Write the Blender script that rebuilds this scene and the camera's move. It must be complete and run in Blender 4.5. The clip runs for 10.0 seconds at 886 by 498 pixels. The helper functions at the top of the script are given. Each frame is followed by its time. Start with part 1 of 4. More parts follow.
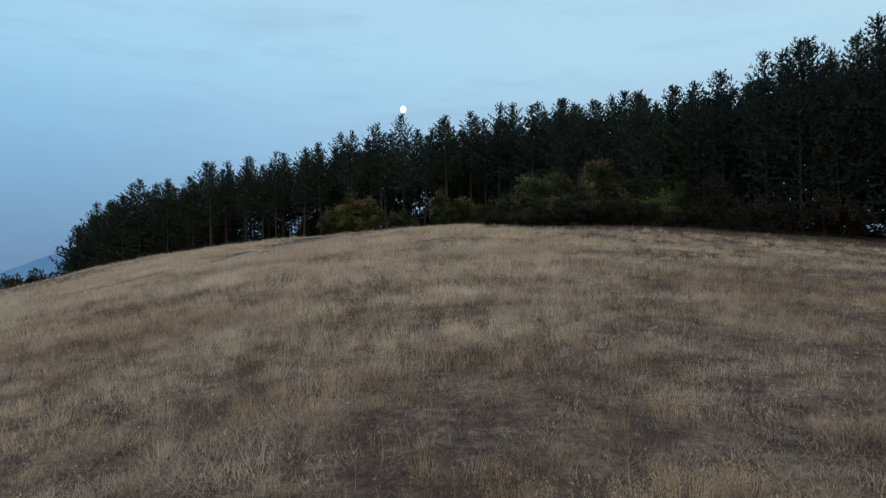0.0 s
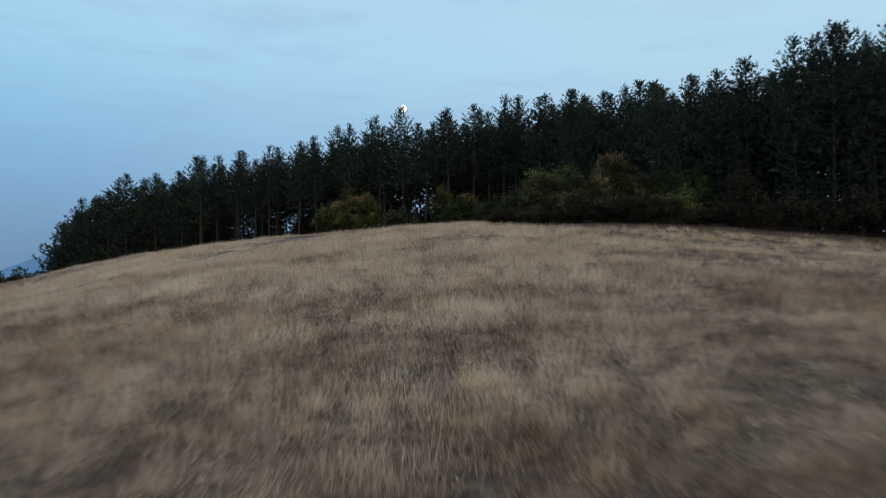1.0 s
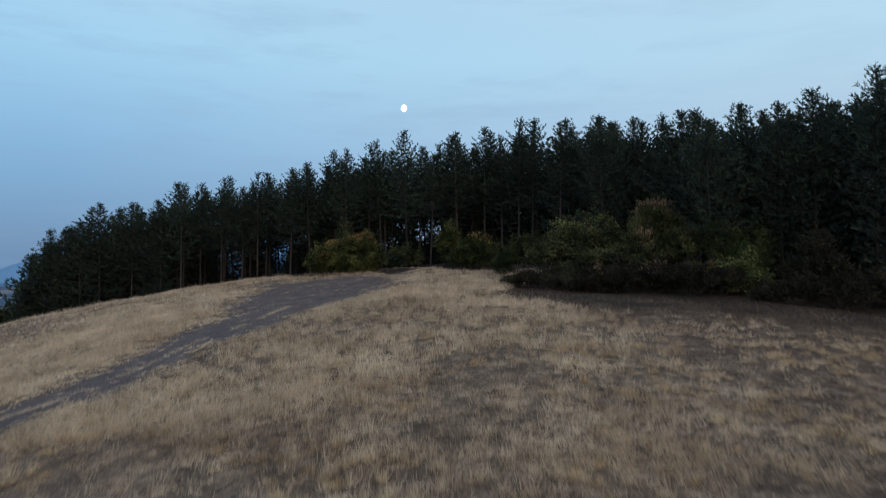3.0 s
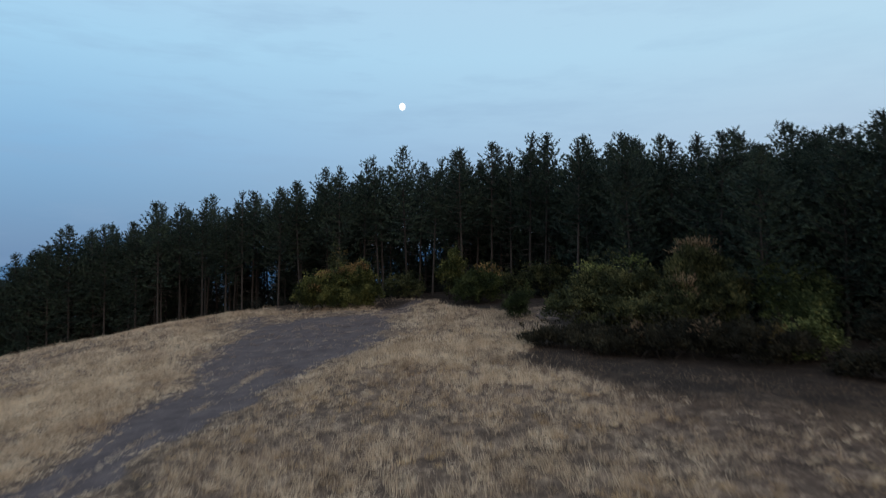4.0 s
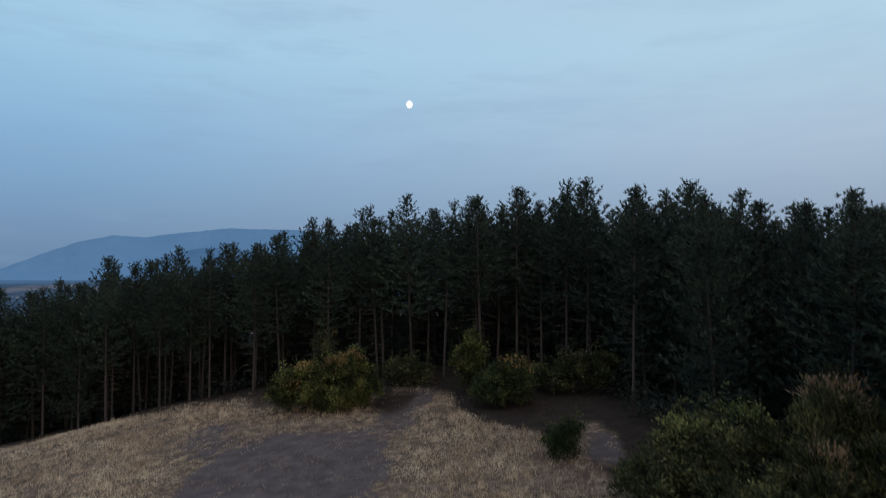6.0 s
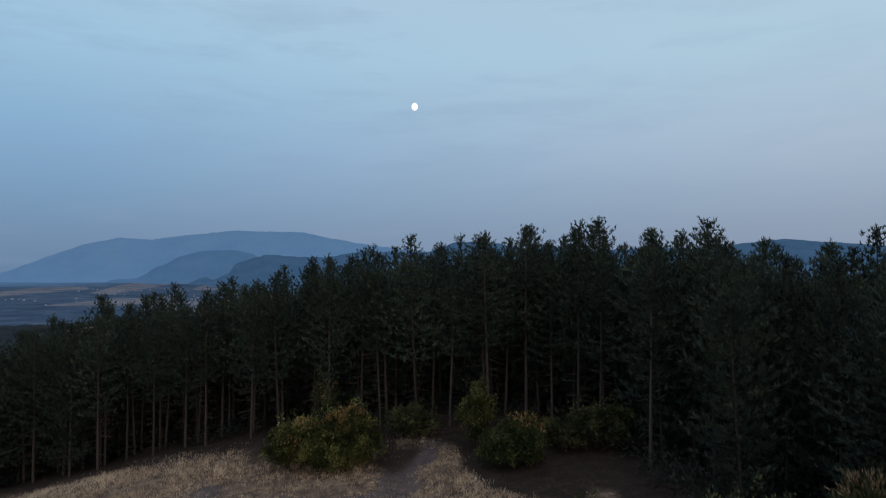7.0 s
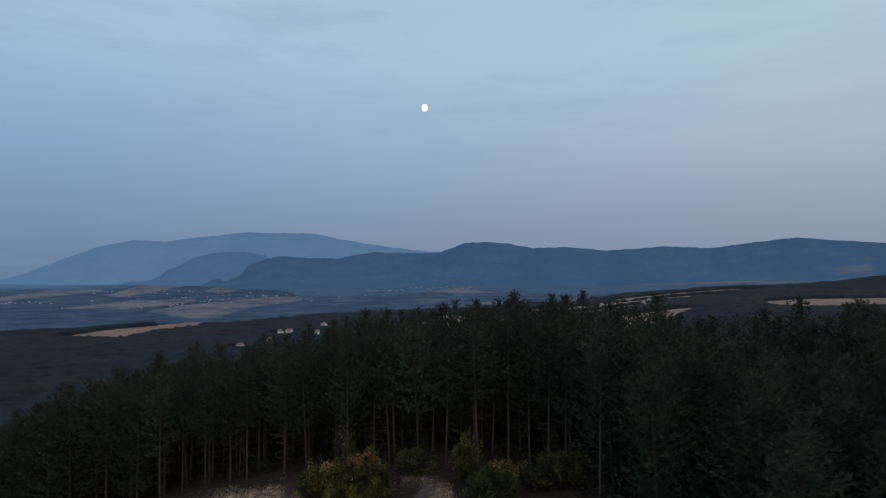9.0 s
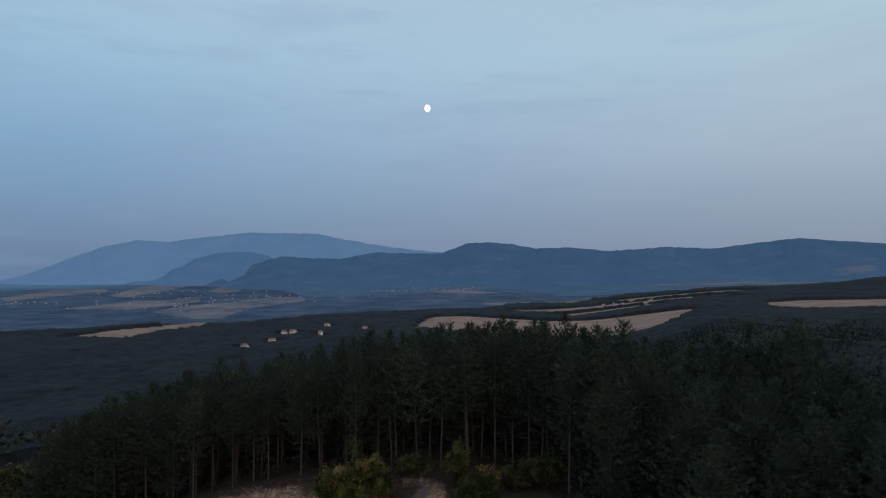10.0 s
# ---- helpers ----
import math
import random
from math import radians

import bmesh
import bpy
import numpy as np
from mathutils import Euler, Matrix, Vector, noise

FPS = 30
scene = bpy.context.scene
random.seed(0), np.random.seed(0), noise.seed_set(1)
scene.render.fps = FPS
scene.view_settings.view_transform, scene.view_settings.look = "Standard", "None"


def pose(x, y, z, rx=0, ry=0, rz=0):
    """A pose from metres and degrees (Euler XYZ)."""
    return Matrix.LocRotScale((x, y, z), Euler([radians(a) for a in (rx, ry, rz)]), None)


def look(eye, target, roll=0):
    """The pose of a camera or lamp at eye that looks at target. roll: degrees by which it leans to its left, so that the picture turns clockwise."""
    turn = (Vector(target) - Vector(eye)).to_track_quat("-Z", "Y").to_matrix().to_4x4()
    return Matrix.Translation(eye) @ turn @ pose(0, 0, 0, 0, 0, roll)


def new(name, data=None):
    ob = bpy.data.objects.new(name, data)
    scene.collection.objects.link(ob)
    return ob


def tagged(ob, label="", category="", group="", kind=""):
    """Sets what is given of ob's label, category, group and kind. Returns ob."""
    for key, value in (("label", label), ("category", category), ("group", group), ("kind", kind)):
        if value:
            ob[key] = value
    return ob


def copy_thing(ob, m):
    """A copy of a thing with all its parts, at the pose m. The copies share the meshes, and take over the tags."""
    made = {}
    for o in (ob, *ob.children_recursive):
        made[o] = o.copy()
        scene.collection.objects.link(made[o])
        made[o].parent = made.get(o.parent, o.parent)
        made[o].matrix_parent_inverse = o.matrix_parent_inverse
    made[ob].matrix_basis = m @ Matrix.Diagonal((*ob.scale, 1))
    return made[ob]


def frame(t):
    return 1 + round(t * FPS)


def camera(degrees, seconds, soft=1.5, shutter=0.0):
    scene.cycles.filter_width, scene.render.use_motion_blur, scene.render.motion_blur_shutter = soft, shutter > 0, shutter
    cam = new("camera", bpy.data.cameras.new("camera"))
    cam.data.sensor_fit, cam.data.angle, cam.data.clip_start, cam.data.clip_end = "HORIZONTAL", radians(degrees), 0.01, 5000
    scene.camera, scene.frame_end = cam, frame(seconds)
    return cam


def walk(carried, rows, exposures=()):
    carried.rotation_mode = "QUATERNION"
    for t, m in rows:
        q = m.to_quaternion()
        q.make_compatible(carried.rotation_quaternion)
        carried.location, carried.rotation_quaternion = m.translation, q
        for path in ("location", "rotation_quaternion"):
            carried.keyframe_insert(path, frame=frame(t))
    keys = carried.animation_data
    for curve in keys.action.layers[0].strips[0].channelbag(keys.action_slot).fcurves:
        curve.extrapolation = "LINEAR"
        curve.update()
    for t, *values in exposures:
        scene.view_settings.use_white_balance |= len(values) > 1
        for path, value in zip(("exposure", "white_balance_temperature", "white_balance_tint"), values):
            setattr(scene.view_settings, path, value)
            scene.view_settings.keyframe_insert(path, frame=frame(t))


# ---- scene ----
cam = camera(66.8, 10.0, soft=1.2, shutter=0.6)
METRES, EYE, TILT, LEAN, TURN = 58.0, 2.5, 2.0, 0.5, 0.0
ROWS = [
    (0.0, 0.0, 0.0, 0.0, 0.0, 0.0, -0.0),
    (0.1, 0, .0008, 0, 0, 0, 0),
    (0.25, -.0005, .005, 0, 0, 0, -0.05),
    (0.5, -0.0012, 0.0203, 0.0003, -0.04, -0.02, -0.11),
    (1.0, -0.0033, 0.0632, -0.0, -0.03, -0.05, -0.24),
    (1.5, -0.0064, 0.1236, 0.0022, 0.1, -0.09, -0.29),
    (2.0, -0.0099, 0.1609, 0.0244, -0.14, -0.08, -0.38),
    (2.5, -0.0128, 0.1673, 0.0461, 0.0, -0.06, -0.38),
    (4.0, -0.0234, 0.2952, 0.113, -0.15, -0.24, -0.35),
    (4.5, -0.0272, 0.3648, 0.1344, -0.2, -0.28, -0.36),
    (5.0, -0.0309, 0.4376, 0.1581, -0.08, -0.38, -0.36),
    (5.5, -0.031, 0.4695, 0.1818, 0.22, -0.52, -0.3),
    (7.0, -0.0326, 0.5321, 0.253, 0.91, -0.32, -0.3),
    (7.5, -0.0307, 0.5158, 0.2791, 1.23, -0.43, -0.12),
    (8.0, -0.0251, 0.4754, 0.3049, 1.47, -0.42, -0.05),
    (8.5, -0.0172, 0.4199, 0.3313, 1.7, -0.42, 0.02),
    (9.0, -0.0091, 0.3528, 0.3581, 1.83, -0.36, 0.02),
    (9.5, -0.0004, 0.2791, 0.3864, 1.96, -0.37, 0.01),
    (10.0, 0.0084, 0.1998, 0.4147, 2.07, -0.38, -0.01),
]
EXPOSE = [(0.0, 0.05, 6500, 10), (2.5, 0.05, 6500, 12), (4.5, 0.05, 6600, 14), (5.5, -0.02, 6650, 15), (7.0, -0.16, 6850, 18), (10.0, -0.22, 7000, 20)]
walk(cam, [(t, pose(0, 0, EYE, TILT, LEAN, TURN) @ pose(METRES * x, METRES * y, METRES * z, 90 + pitch, roll, yaw)) for t, x, y, z, yaw, pitch, roll in ROWS], EXPOSE)

# ---- dusk sky and light ----
world = bpy.data.worlds.new("dusk_sky")
scene.world = world
world.use_nodes = True


class Nodes:
    """A short hand for node trees."""

    def __init__(self, tree):
        self.tree = tree
        tree.nodes.clear()

    def add(self, kind, **values):
        n = self.tree.nodes.new(kind)
        for k, v in values.items():
            n.inputs[k.replace("_", " ")].default_value = v
        return n

    def link(self, a, out, b, inp):
        self.tree.links.new(a.outputs[out], b.inputs[inp])

    def math(self, op, a, b=None):
        n = self.tree.nodes.new("ShaderNodeMath")
        n.operation = op
        for i, v in enumerate((a, b)):
            if v is None:
                continue
            if isinstance(v, (int, float)):
                n.inputs[i].default_value = v
            else:
                self.tree.links.new(v, n.inputs[i])
        return n.outputs[0]

    def ramp(self, source, stops):
        n = self.tree.nodes.new("ShaderNodeValToRGB")
        while len(n.color_ramp.elements) < len(stops):
            n.color_ramp.elements.new(0.5)
        for e, (p, c) in zip(n.color_ramp.elements, stops):
            e.position = p
            e.color = (*c, 1) if len(c) == 3 else c
        self.tree.links.new(source, n.inputs[0])
        return n.outputs[0]

    def mix(self, fac, a, b, mode="MIX"):
        n = self.tree.nodes.new("ShaderNodeMix")
        n.data_type, n.blend_type = "RGBA", mode
        for i, v in ((0, fac), (6, a), (7, b)):
            if isinstance(v, (int, float)):
                n.inputs[i].default_value = v
            elif isinstance(v, tuple):
                n.inputs[i].default_value = (*v, 1)
            else:
                self.tree.links.new(v, n.inputs[i])
        return n.outputs[2]

    def noise(self, scale, detail=4.0, vector=None, rough=0.55):
        n = self.add("ShaderNodeTexNoise", Scale=scale, Detail=detail, Roughness=rough)
        if vector is not None:
            self.tree.links.new(vector, n.inputs["Vector"])
        return n.outputs["Fac"]


sky = Nodes(world.node_tree)
coord = sky.add("ShaderNodeTexCoord")
axes = sky.add("ShaderNodeSeparateXYZ")
sky.link(coord, "Generated", axes, 0)
up = sky.math("MAXIMUM", axes.outputs["Z"], 0.0)
# height gradient: hazy blue at the horizon, paler higher up, deeper at the zenith
west_side = sky.ramp(up, [(0.0, (0.125, 0.245, 0.41)), (0.07, (0.145, 0.305, 0.51)), (0.17, (0.21, 0.43, 0.67)), (0.30, (0.33, 0.60, 0.81)), (0.55, (0.44, 0.62, 0.79)), (1.0, (0.52, 0.62, 0.72))])
east_side = sky.ramp(up, [(0.0, (0.22, 0.32, 0.46)), (0.07, (0.27, 0.395, 0.54)), (0.17, (0.395, 0.55, 0.70)), (0.30, (0.43, 0.66, 0.81)), (0.55, (0.44, 0.62, 0.77)), (1.0, (0.52, 0.62, 0.72))])
side = sky.ramp(sky.math("ADD", sky.math("MULTIPLY", axes.outputs["X"], 0.8), 0.5), [(0.1, (0, 0, 0)), (0.9, (1, 1, 1))])
dusk = sky.mix(side, west_side, east_side)
# afterglow of the sun that has set behind the camera
glow = sky.ramp(sky.math("MULTIPLY", axes.outputs["Y"], -1.0), [(0.0, (0, 0, 0)), (1.0, (1, 1, 1))])
low = sky.ramp(up, [(0.0, (0.55, 0.40, 0.30)), (0.25, (0.55, 0.50, 0.46)), (0.6, (0.60, 0.63, 0.68)), (1.0, (0.52, 0.62, 0.72))])
dusk = sky.mix(glow, dusk, low)
# faint streaks of cloud
stretch = sky.add("ShaderNodeMapping")
stretch.inputs["Scale"].default_value = (2.2, 2.2, 13.0)
sky.link(coord, "Generated", stretch, 0)
veil = sky.ramp(sky.noise(2.2, 5.0, stretch.outputs[0], 0.6), [(0.48, (0, 0, 0)), (0.68, (1, 1, 1))])
veil = sky.math("MULTIPLY", veil, sky.ramp(axes.outputs["X"], [(0.0, (0.65, 0.65, 0.65)), (0.5, (0.25, 0.25, 0.25))]))
dusk = sky.mix(sky.math("MULTIPLY", veil, 0.40), dusk, (0.23, 0.37, 0.56))
air = sky.add("ShaderNodeTexSky")
air.sky_type, air.sun_disc = "NISHITA", False
air.sun_elevation, air.sun_rotation = radians(2.0), radians(151.0)
both = sky.mix(0.015, dusk, air.outputs[0], "ADD")
ground_below = sky.math("LESS_THAN", axes.outputs["Z"], -0.02)
both = sky.mix(ground_below, both, (0.10, 0.09, 0.07))
back = sky.add("ShaderNodeBackground", Strength=1.0)
sky.tree.links.new(both, back.inputs[0])
out = sky.add("ShaderNodeOutputWorld")
sky.link(back, 0, out, 0)

sun = new("afterglow_sun", bpy.data.lights.new("afterglow_sun", "SUN"))
sun.data.energy, sun.data.angle, sun.data.color = 0.55, radians(70), (1.0, 0.80, 0.60)
sun.matrix_world = look((0, 0, 60), (-50, 90, 0))

# ---- materials ----


def material(name, rough=0.9):
    m = bpy.data.materials.new(name)
    m.use_nodes = True
    n = Nodes(m.node_tree)
    shader = n.add("ShaderNodeBsdfPrincipled", Roughness=rough)
    shader.inputs["Specular IOR Level"].default_value = 0.15
    end = n.add("ShaderNodeOutputMaterial")
    n.link(shader, 0, end, 0)
    return m, n, shader


def bumped(n, shader, height, strength, distance):
    b = n.add("ShaderNodeBump", Strength=strength, Distance=distance)
    n.tree.links.new(height, b.inputs["Height"])
    n.link(b, 0, shader, "Normal")


def leaf_material(name, dark, mid, light, rough=0.75, through_light=0.25, patch=0.4):
    """Foliage: each leaf or clump has its own tone, in patches; some light passes through."""
    m, n, shader = material(name, rough)
    geo = n.add("ShaderNodeNewGeometry")
    info = n.add("ShaderNodeObjectInfo")
    where = n.add("ShaderNodeTexCoord")
    cloud = n.noise(patch, 3.0, where.outputs["Object"])
    cloud = n.math("ADD", n.math("MULTIPLY", n.math("SUBTRACT", cloud, 0.5), 1.7), 0.5)
    v = n.math("ADD", n.math("MULTIPLY", geo.outputs["Random Per Island"], 0.30), n.math("MULTIPLY", cloud, 0.70))
    col = n.ramp(v, [(0.28, dark), (0.5, mid), (0.74, light)])
    tone = n.math("ADD", n.math("MULTIPLY", info.outputs["Random"], 0.5), 0.75)
    grey = n.add("ShaderNodeCombineColor")
    for i in range(3):
        n.tree.links.new(tone, grey.inputs[i])
    col = n.mix(1.0, col, grey.outputs[0], "MULTIPLY")
    n.tree.links.new(col, shader.inputs["Base Color"])
    glow_through = n.add("ShaderNodeBsdfTranslucent")
    n.tree.links.new(col, glow_through.inputs[0])
    blend = n.add("ShaderNodeMixShader")
    blend.inputs[0].default_value = through_light
    n.link(shader, 0, blend, 1)
    n.link(glow_through, 0, blend, 2)
    end = [k for k in n.tree.nodes if k.type == "OUTPUT_MATERIAL"][0]
    n.link(blend, 0, end, 0)
    return m


def bark_material(name, a, b, scale):
    m, n, shader = material(name, 0.95)
    where = n.add("ShaderNodeTexCoord")
    info = n.add("ShaderNodeObjectInfo")
    long = n.add("ShaderNodeMapping")
    long.inputs["Scale"].default_value = (1.0, 1.0, 0.25)
    n.link(where, "Object", long, 0)
    f = n.noise(scale, 6.0, long.outputs[0], 0.7)
    v = n.math("ADD", n.math("MULTIPLY", f, 0.7), n.math("MULTIPLY", info.outputs["Random"], 0.3))
    n.tree.links.new(n.ramp(v, [(0.3, a), (0.75, b)]), shader.inputs["Base Color"])
    bumped(n, shader, f, 0.8, 0.03)
    return m


needles = leaf_material("pine_needles", (0.015, 0.028, 0.026), (0.031, 0.051, 0.042), (0.056, 0.080, 0.051), 0.8, 0.08)
bark = bark_material("pine_bark", (0.028, 0.026, 0.026), (0.088, 0.080, 0.075), 9.0)
dead_wood = bark_material("dead_pine_wood", (0.045, 0.041, 0.039), (0.12, 0.108, 0.10), 9.0)
twig = bark_material("grey_twig", (0.025, 0.022, 0.02), (0.06, 0.05, 0.042), 14.0)
shrub_leaf = leaf_material("shrub_leaf", (0.022, 0.034, 0.013), (0.078, 0.104, 0.037), (0.220, 0.235, 0.090), 0.75, 0.12, 1.0)
hawthorn_leaf = leaf_material("hawthorn_leaf", (0.014, 0.023, 0.010), (0.060, 0.080, 0.028), (0.210, 0.215, 0.070), 0.75, 0.12, 1.0)
russet_leaf = leaf_material("russet_leaf", (0.055, 0.040, 0.018), (0.160, 0.110, 0.046), (0.300, 0.210, 0.092), 0.8, 0.15, 0.9)
dull_leaf = leaf_material("dull_shrub_leaf", (0.011, 0.017, 0.010), (0.036, 0.047, 0.023), (0.118, 0.124, 0.056), 0.8, 0.12, 1.0)
autumn_leaf = leaf_material("autumn_leaf", (0.055, 0.045, 0.018), (0.125, 0.095, 0.038), (0.235, 0.175, 0.078), 0.8, 0.15, 0.9)
fresh_leaf = leaf_material("fresh_green_leaf", (0.011, 0.021, 0.010), (0.036, 0.056, 0.023), (0.100, 0.125, 0.047), 0.75, 0.12, 1.0)
buff_leaf = leaf_material("buff_leaf", (0.07, 0.050, 0.034), (0.15, 0.11, 0.070), (0.26, 0.20, 0.135), 0.8, 0.2, 0.9)
# browner than dull_leaf, and darker to carry the shade at the thicket's foot
dim_bramble_leaf = leaf_material("dim_bramble_leaf", (0.009, 0.010, 0.008), (0.020, 0.021, 0.015), (0.052, 0.048, 0.031), 0.8, 0.08, 1.2)
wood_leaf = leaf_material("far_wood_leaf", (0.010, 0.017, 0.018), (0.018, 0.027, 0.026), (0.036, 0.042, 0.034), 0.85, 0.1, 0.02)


def crown_material():
    """Far broadleaf crowns, tinted blue for haze: leafy relief in lighter and darker stands, some already turning."""
    m, n, shader = material("hazy_broadleaf", 0.9)
    where = n.add("ShaderNodeTexCoord")
    p = where.outputs["Object"]
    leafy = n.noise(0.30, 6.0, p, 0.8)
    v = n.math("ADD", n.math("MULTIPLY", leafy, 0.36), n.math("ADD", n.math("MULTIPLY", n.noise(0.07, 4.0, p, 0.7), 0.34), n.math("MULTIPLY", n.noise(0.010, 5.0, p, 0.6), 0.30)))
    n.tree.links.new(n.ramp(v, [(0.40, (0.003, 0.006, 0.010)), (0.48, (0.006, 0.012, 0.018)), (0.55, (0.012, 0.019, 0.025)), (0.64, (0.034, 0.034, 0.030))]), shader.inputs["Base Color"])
    bumped(n, shader, leafy, 0.8, 1.5)
    return m


crown_leaf = crown_material()


def straw_material(name, stops, wash):
    """Dry blades: a tone for each blade, clumps and wide drifts."""
    m, n, shader = material(name, 0.85)
    geo = n.add("ShaderNodeNewGeometry")
    where = n.add("ShaderNodeTexCoord")
    broad = n.noise(0.22, 4.0, where.outputs["Object"])
    patch = n.math("ADD", n.math("MULTIPLY", n.noise(0.5, 3.0, where.outputs["Object"]), 0.55), n.math("MULTIPLY", n.noise(2.3, 3.0, where.outputs["Object"]), 0.45))
    patch = n.math("ADD", n.math("MULTIPLY", n.math("SUBTRACT", patch, 0.5), 1.7), 0.5)
    v = n.math("ADD", n.math("MULTIPLY", geo.outputs["Random Per Island"], 0.28), n.math("MULTIPLY", patch, 0.72))
    col = n.ramp(v, stops)
    col = n.mix(n.ramp(broad, [(0.44, (0, 0, 0)), (0.66, (0.32, 0.32, 0.32))]), col, wash)
    n.tree.links.new(col, shader.inputs["Base Color"])
    glow_through = n.add("ShaderNodeBsdfTranslucent")
    n.tree.links.new(col, glow_through.inputs[0])
    blend = n.add("ShaderNodeMixShader")
    blend.inputs[0].default_value = 0.42
    n.link(shader, 0, blend, 1)
    n.link(glow_through, 0, blend, 2)
    end = [k for k in n.tree.nodes if k.type == "OUTPUT_MATERIAL"][0]
    n.link(blend, 0, end, 0)
    return m


straw = straw_material("dry_grass", [(0.22, (0.23, 0.165, 0.11)), (0.38, (0.48, 0.37, 0.262)), (0.52, (0.74, 0.60, 0.44)), (0.70, (0.90, 0.775, 0.60))], (0.36, 0.245, 0.165))
golden = straw_material("golden_grass", [(0.22, (0.22, 0.145, 0.075)), (0.40, (0.46, 0.325, 0.185)), (0.55, (0.70, 0.53, 0.33)), (0.72, (0.86, 0.71, 0.49))], (0.40, 0.26, 0.15))
# brown, and darker than withered to put the thicket foot's dimness in colour
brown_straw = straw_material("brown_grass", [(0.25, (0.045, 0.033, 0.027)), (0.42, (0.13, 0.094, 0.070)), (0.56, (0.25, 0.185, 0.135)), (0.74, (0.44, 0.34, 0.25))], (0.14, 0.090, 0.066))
withered = straw_material("withered_grass", [(0.27, (0.045, 0.034, 0.029)), (0.41, (0.195, 0.139, 0.108)), (0.53, (0.455, 0.342, 0.257)), (0.72, (0.74, 0.60, 0.46))], (0.21, 0.14, 0.112))


def land_material():
    """Thatch and soil on the hill, trodden soil on the track, woods and stubble fields in the valley, distance haze in
    the far colours.
    """
    m, n, shader = material("land", 0.95)
    where = n.add("ShaderNodeTexCoord")
    p = where.outputs["Object"]
    broad, patch = n.noise(0.11, 4.0, p), n.noise(1.3, 6.0, p, 0.65)
    fine = n.math("ADD", n.math("MULTIPLY", n.noise(5.0, 5.0, p, 0.7), 0.5), n.math("MULTIPLY", n.noise(19.0, 6.0, p, 0.78), 0.5))
    v = n.math("ADD", n.math("MULTIPLY", patch, 0.35), n.math("MULTIPLY", fine, 0.65))
    thatch = n.ramp(v, [(0.41, (0.034, 0.026, 0.022)), (0.51, (0.138, 0.102, 0.077)), (0.63, (0.47, 0.36, 0.262))])
    thatch = n.mix(n.ramp(broad, [(0.42, (0, 0, 0)), (0.68, (0.3, 0.3, 0.3))]), thatch, (0.18, 0.13, 0.105))
    trodden = n.math("ADD", n.math("MULTIPLY", n.noise(1.1, 6.0, p, 0.7), 0.55), n.math("MULTIPLY", n.noise(22.0, 5.0, p, 0.75), 0.45))
    soil = n.ramp(trodden, [(0.36, (0.050, 0.041, 0.043)), (0.48, (0.084, 0.070, 0.073)), (0.58, (0.120, 0.101, 0.101)), (0.68, (0.21, 0.175, 0.155))])

    def mask(name, jitter, scale, low=0.40, high=0.60):
        a = n.add("ShaderNodeAttribute")
        a.attribute_name = name
        w = n.math("ADD", a.outputs["Fac"], n.math("MULTIPLY", n.math("SUBTRACT", n.noise(scale, 5.0, p, 0.65), 0.5), jitter))
        return n.ramp(w, [(low, (0, 0, 0)), (high, (1, 1, 1))])

    dark_thatch = n.ramp(v, [(0.40, (0.030, 0.022, 0.019)), (0.50, (0.090, 0.064, 0.050)), (0.61, (0.26, 0.19, 0.145))])
    thatch = n.mix(n.math("MULTIPLY", mask("barren", 2.4, 0.8), 0.8), thatch, dark_thatch)
    bare = mask("track", 1.25, 1.5)
    col = n.mix(bare, thatch, soil)
    # needle and leaf litter, set darker so that shade is in its colour
    litter_shade = n.ramp(v, [(0.38, (0.015, 0.012, 0.011)), (0.52, (0.032, 0.025, 0.021)), (0.64, (0.090, 0.066, 0.050))])
    col = n.mix(mask("litter_shade", 0.7, 0.8, 0.12, 0.80), col, litter_shade)
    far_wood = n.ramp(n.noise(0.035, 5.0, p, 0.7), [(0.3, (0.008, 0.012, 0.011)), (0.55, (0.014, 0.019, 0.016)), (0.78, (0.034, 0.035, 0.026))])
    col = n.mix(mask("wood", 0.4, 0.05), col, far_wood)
    # distance haze is put into the blue of the plain and its stubble
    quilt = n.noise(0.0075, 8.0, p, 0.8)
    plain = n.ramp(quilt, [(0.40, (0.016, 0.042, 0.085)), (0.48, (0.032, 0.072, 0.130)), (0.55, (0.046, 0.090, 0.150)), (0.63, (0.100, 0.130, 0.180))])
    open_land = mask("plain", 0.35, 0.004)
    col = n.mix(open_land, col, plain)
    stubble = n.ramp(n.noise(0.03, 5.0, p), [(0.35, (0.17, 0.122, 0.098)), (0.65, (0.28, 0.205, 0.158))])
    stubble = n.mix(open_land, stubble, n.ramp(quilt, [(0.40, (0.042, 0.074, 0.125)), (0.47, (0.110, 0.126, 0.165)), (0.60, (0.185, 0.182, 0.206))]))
    # wooded foothills and the far west edge, both tinted blue for haze
    hazy_foothill = n.ramp(n.math("ADD", n.math("MULTIPLY", n.noise(0.006, 6.0, p, 0.65), 0.6), n.math("MULTIPLY", n.noise(0.035, 5.0, p, 0.7), 0.4)), [(0.34, (0.032, 0.084, 0.158)), (0.52, (0.048, 0.120, 0.208)), (0.70, (0.096, 0.156, 0.235))])
    col = n.mix(mask("hazy_foothill", 1.3, 0.003), col, hazy_foothill)
    col = n.mix(mask("far_haze", 0.5, 0.003, 0.1, 0.9), col, n.ramp(n.noise(0.004, 5.0, p), [(0.35, (0.080, 0.190, 0.335)), (0.65, (0.108, 0.232, 0.390))]))
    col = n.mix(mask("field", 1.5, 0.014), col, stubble)
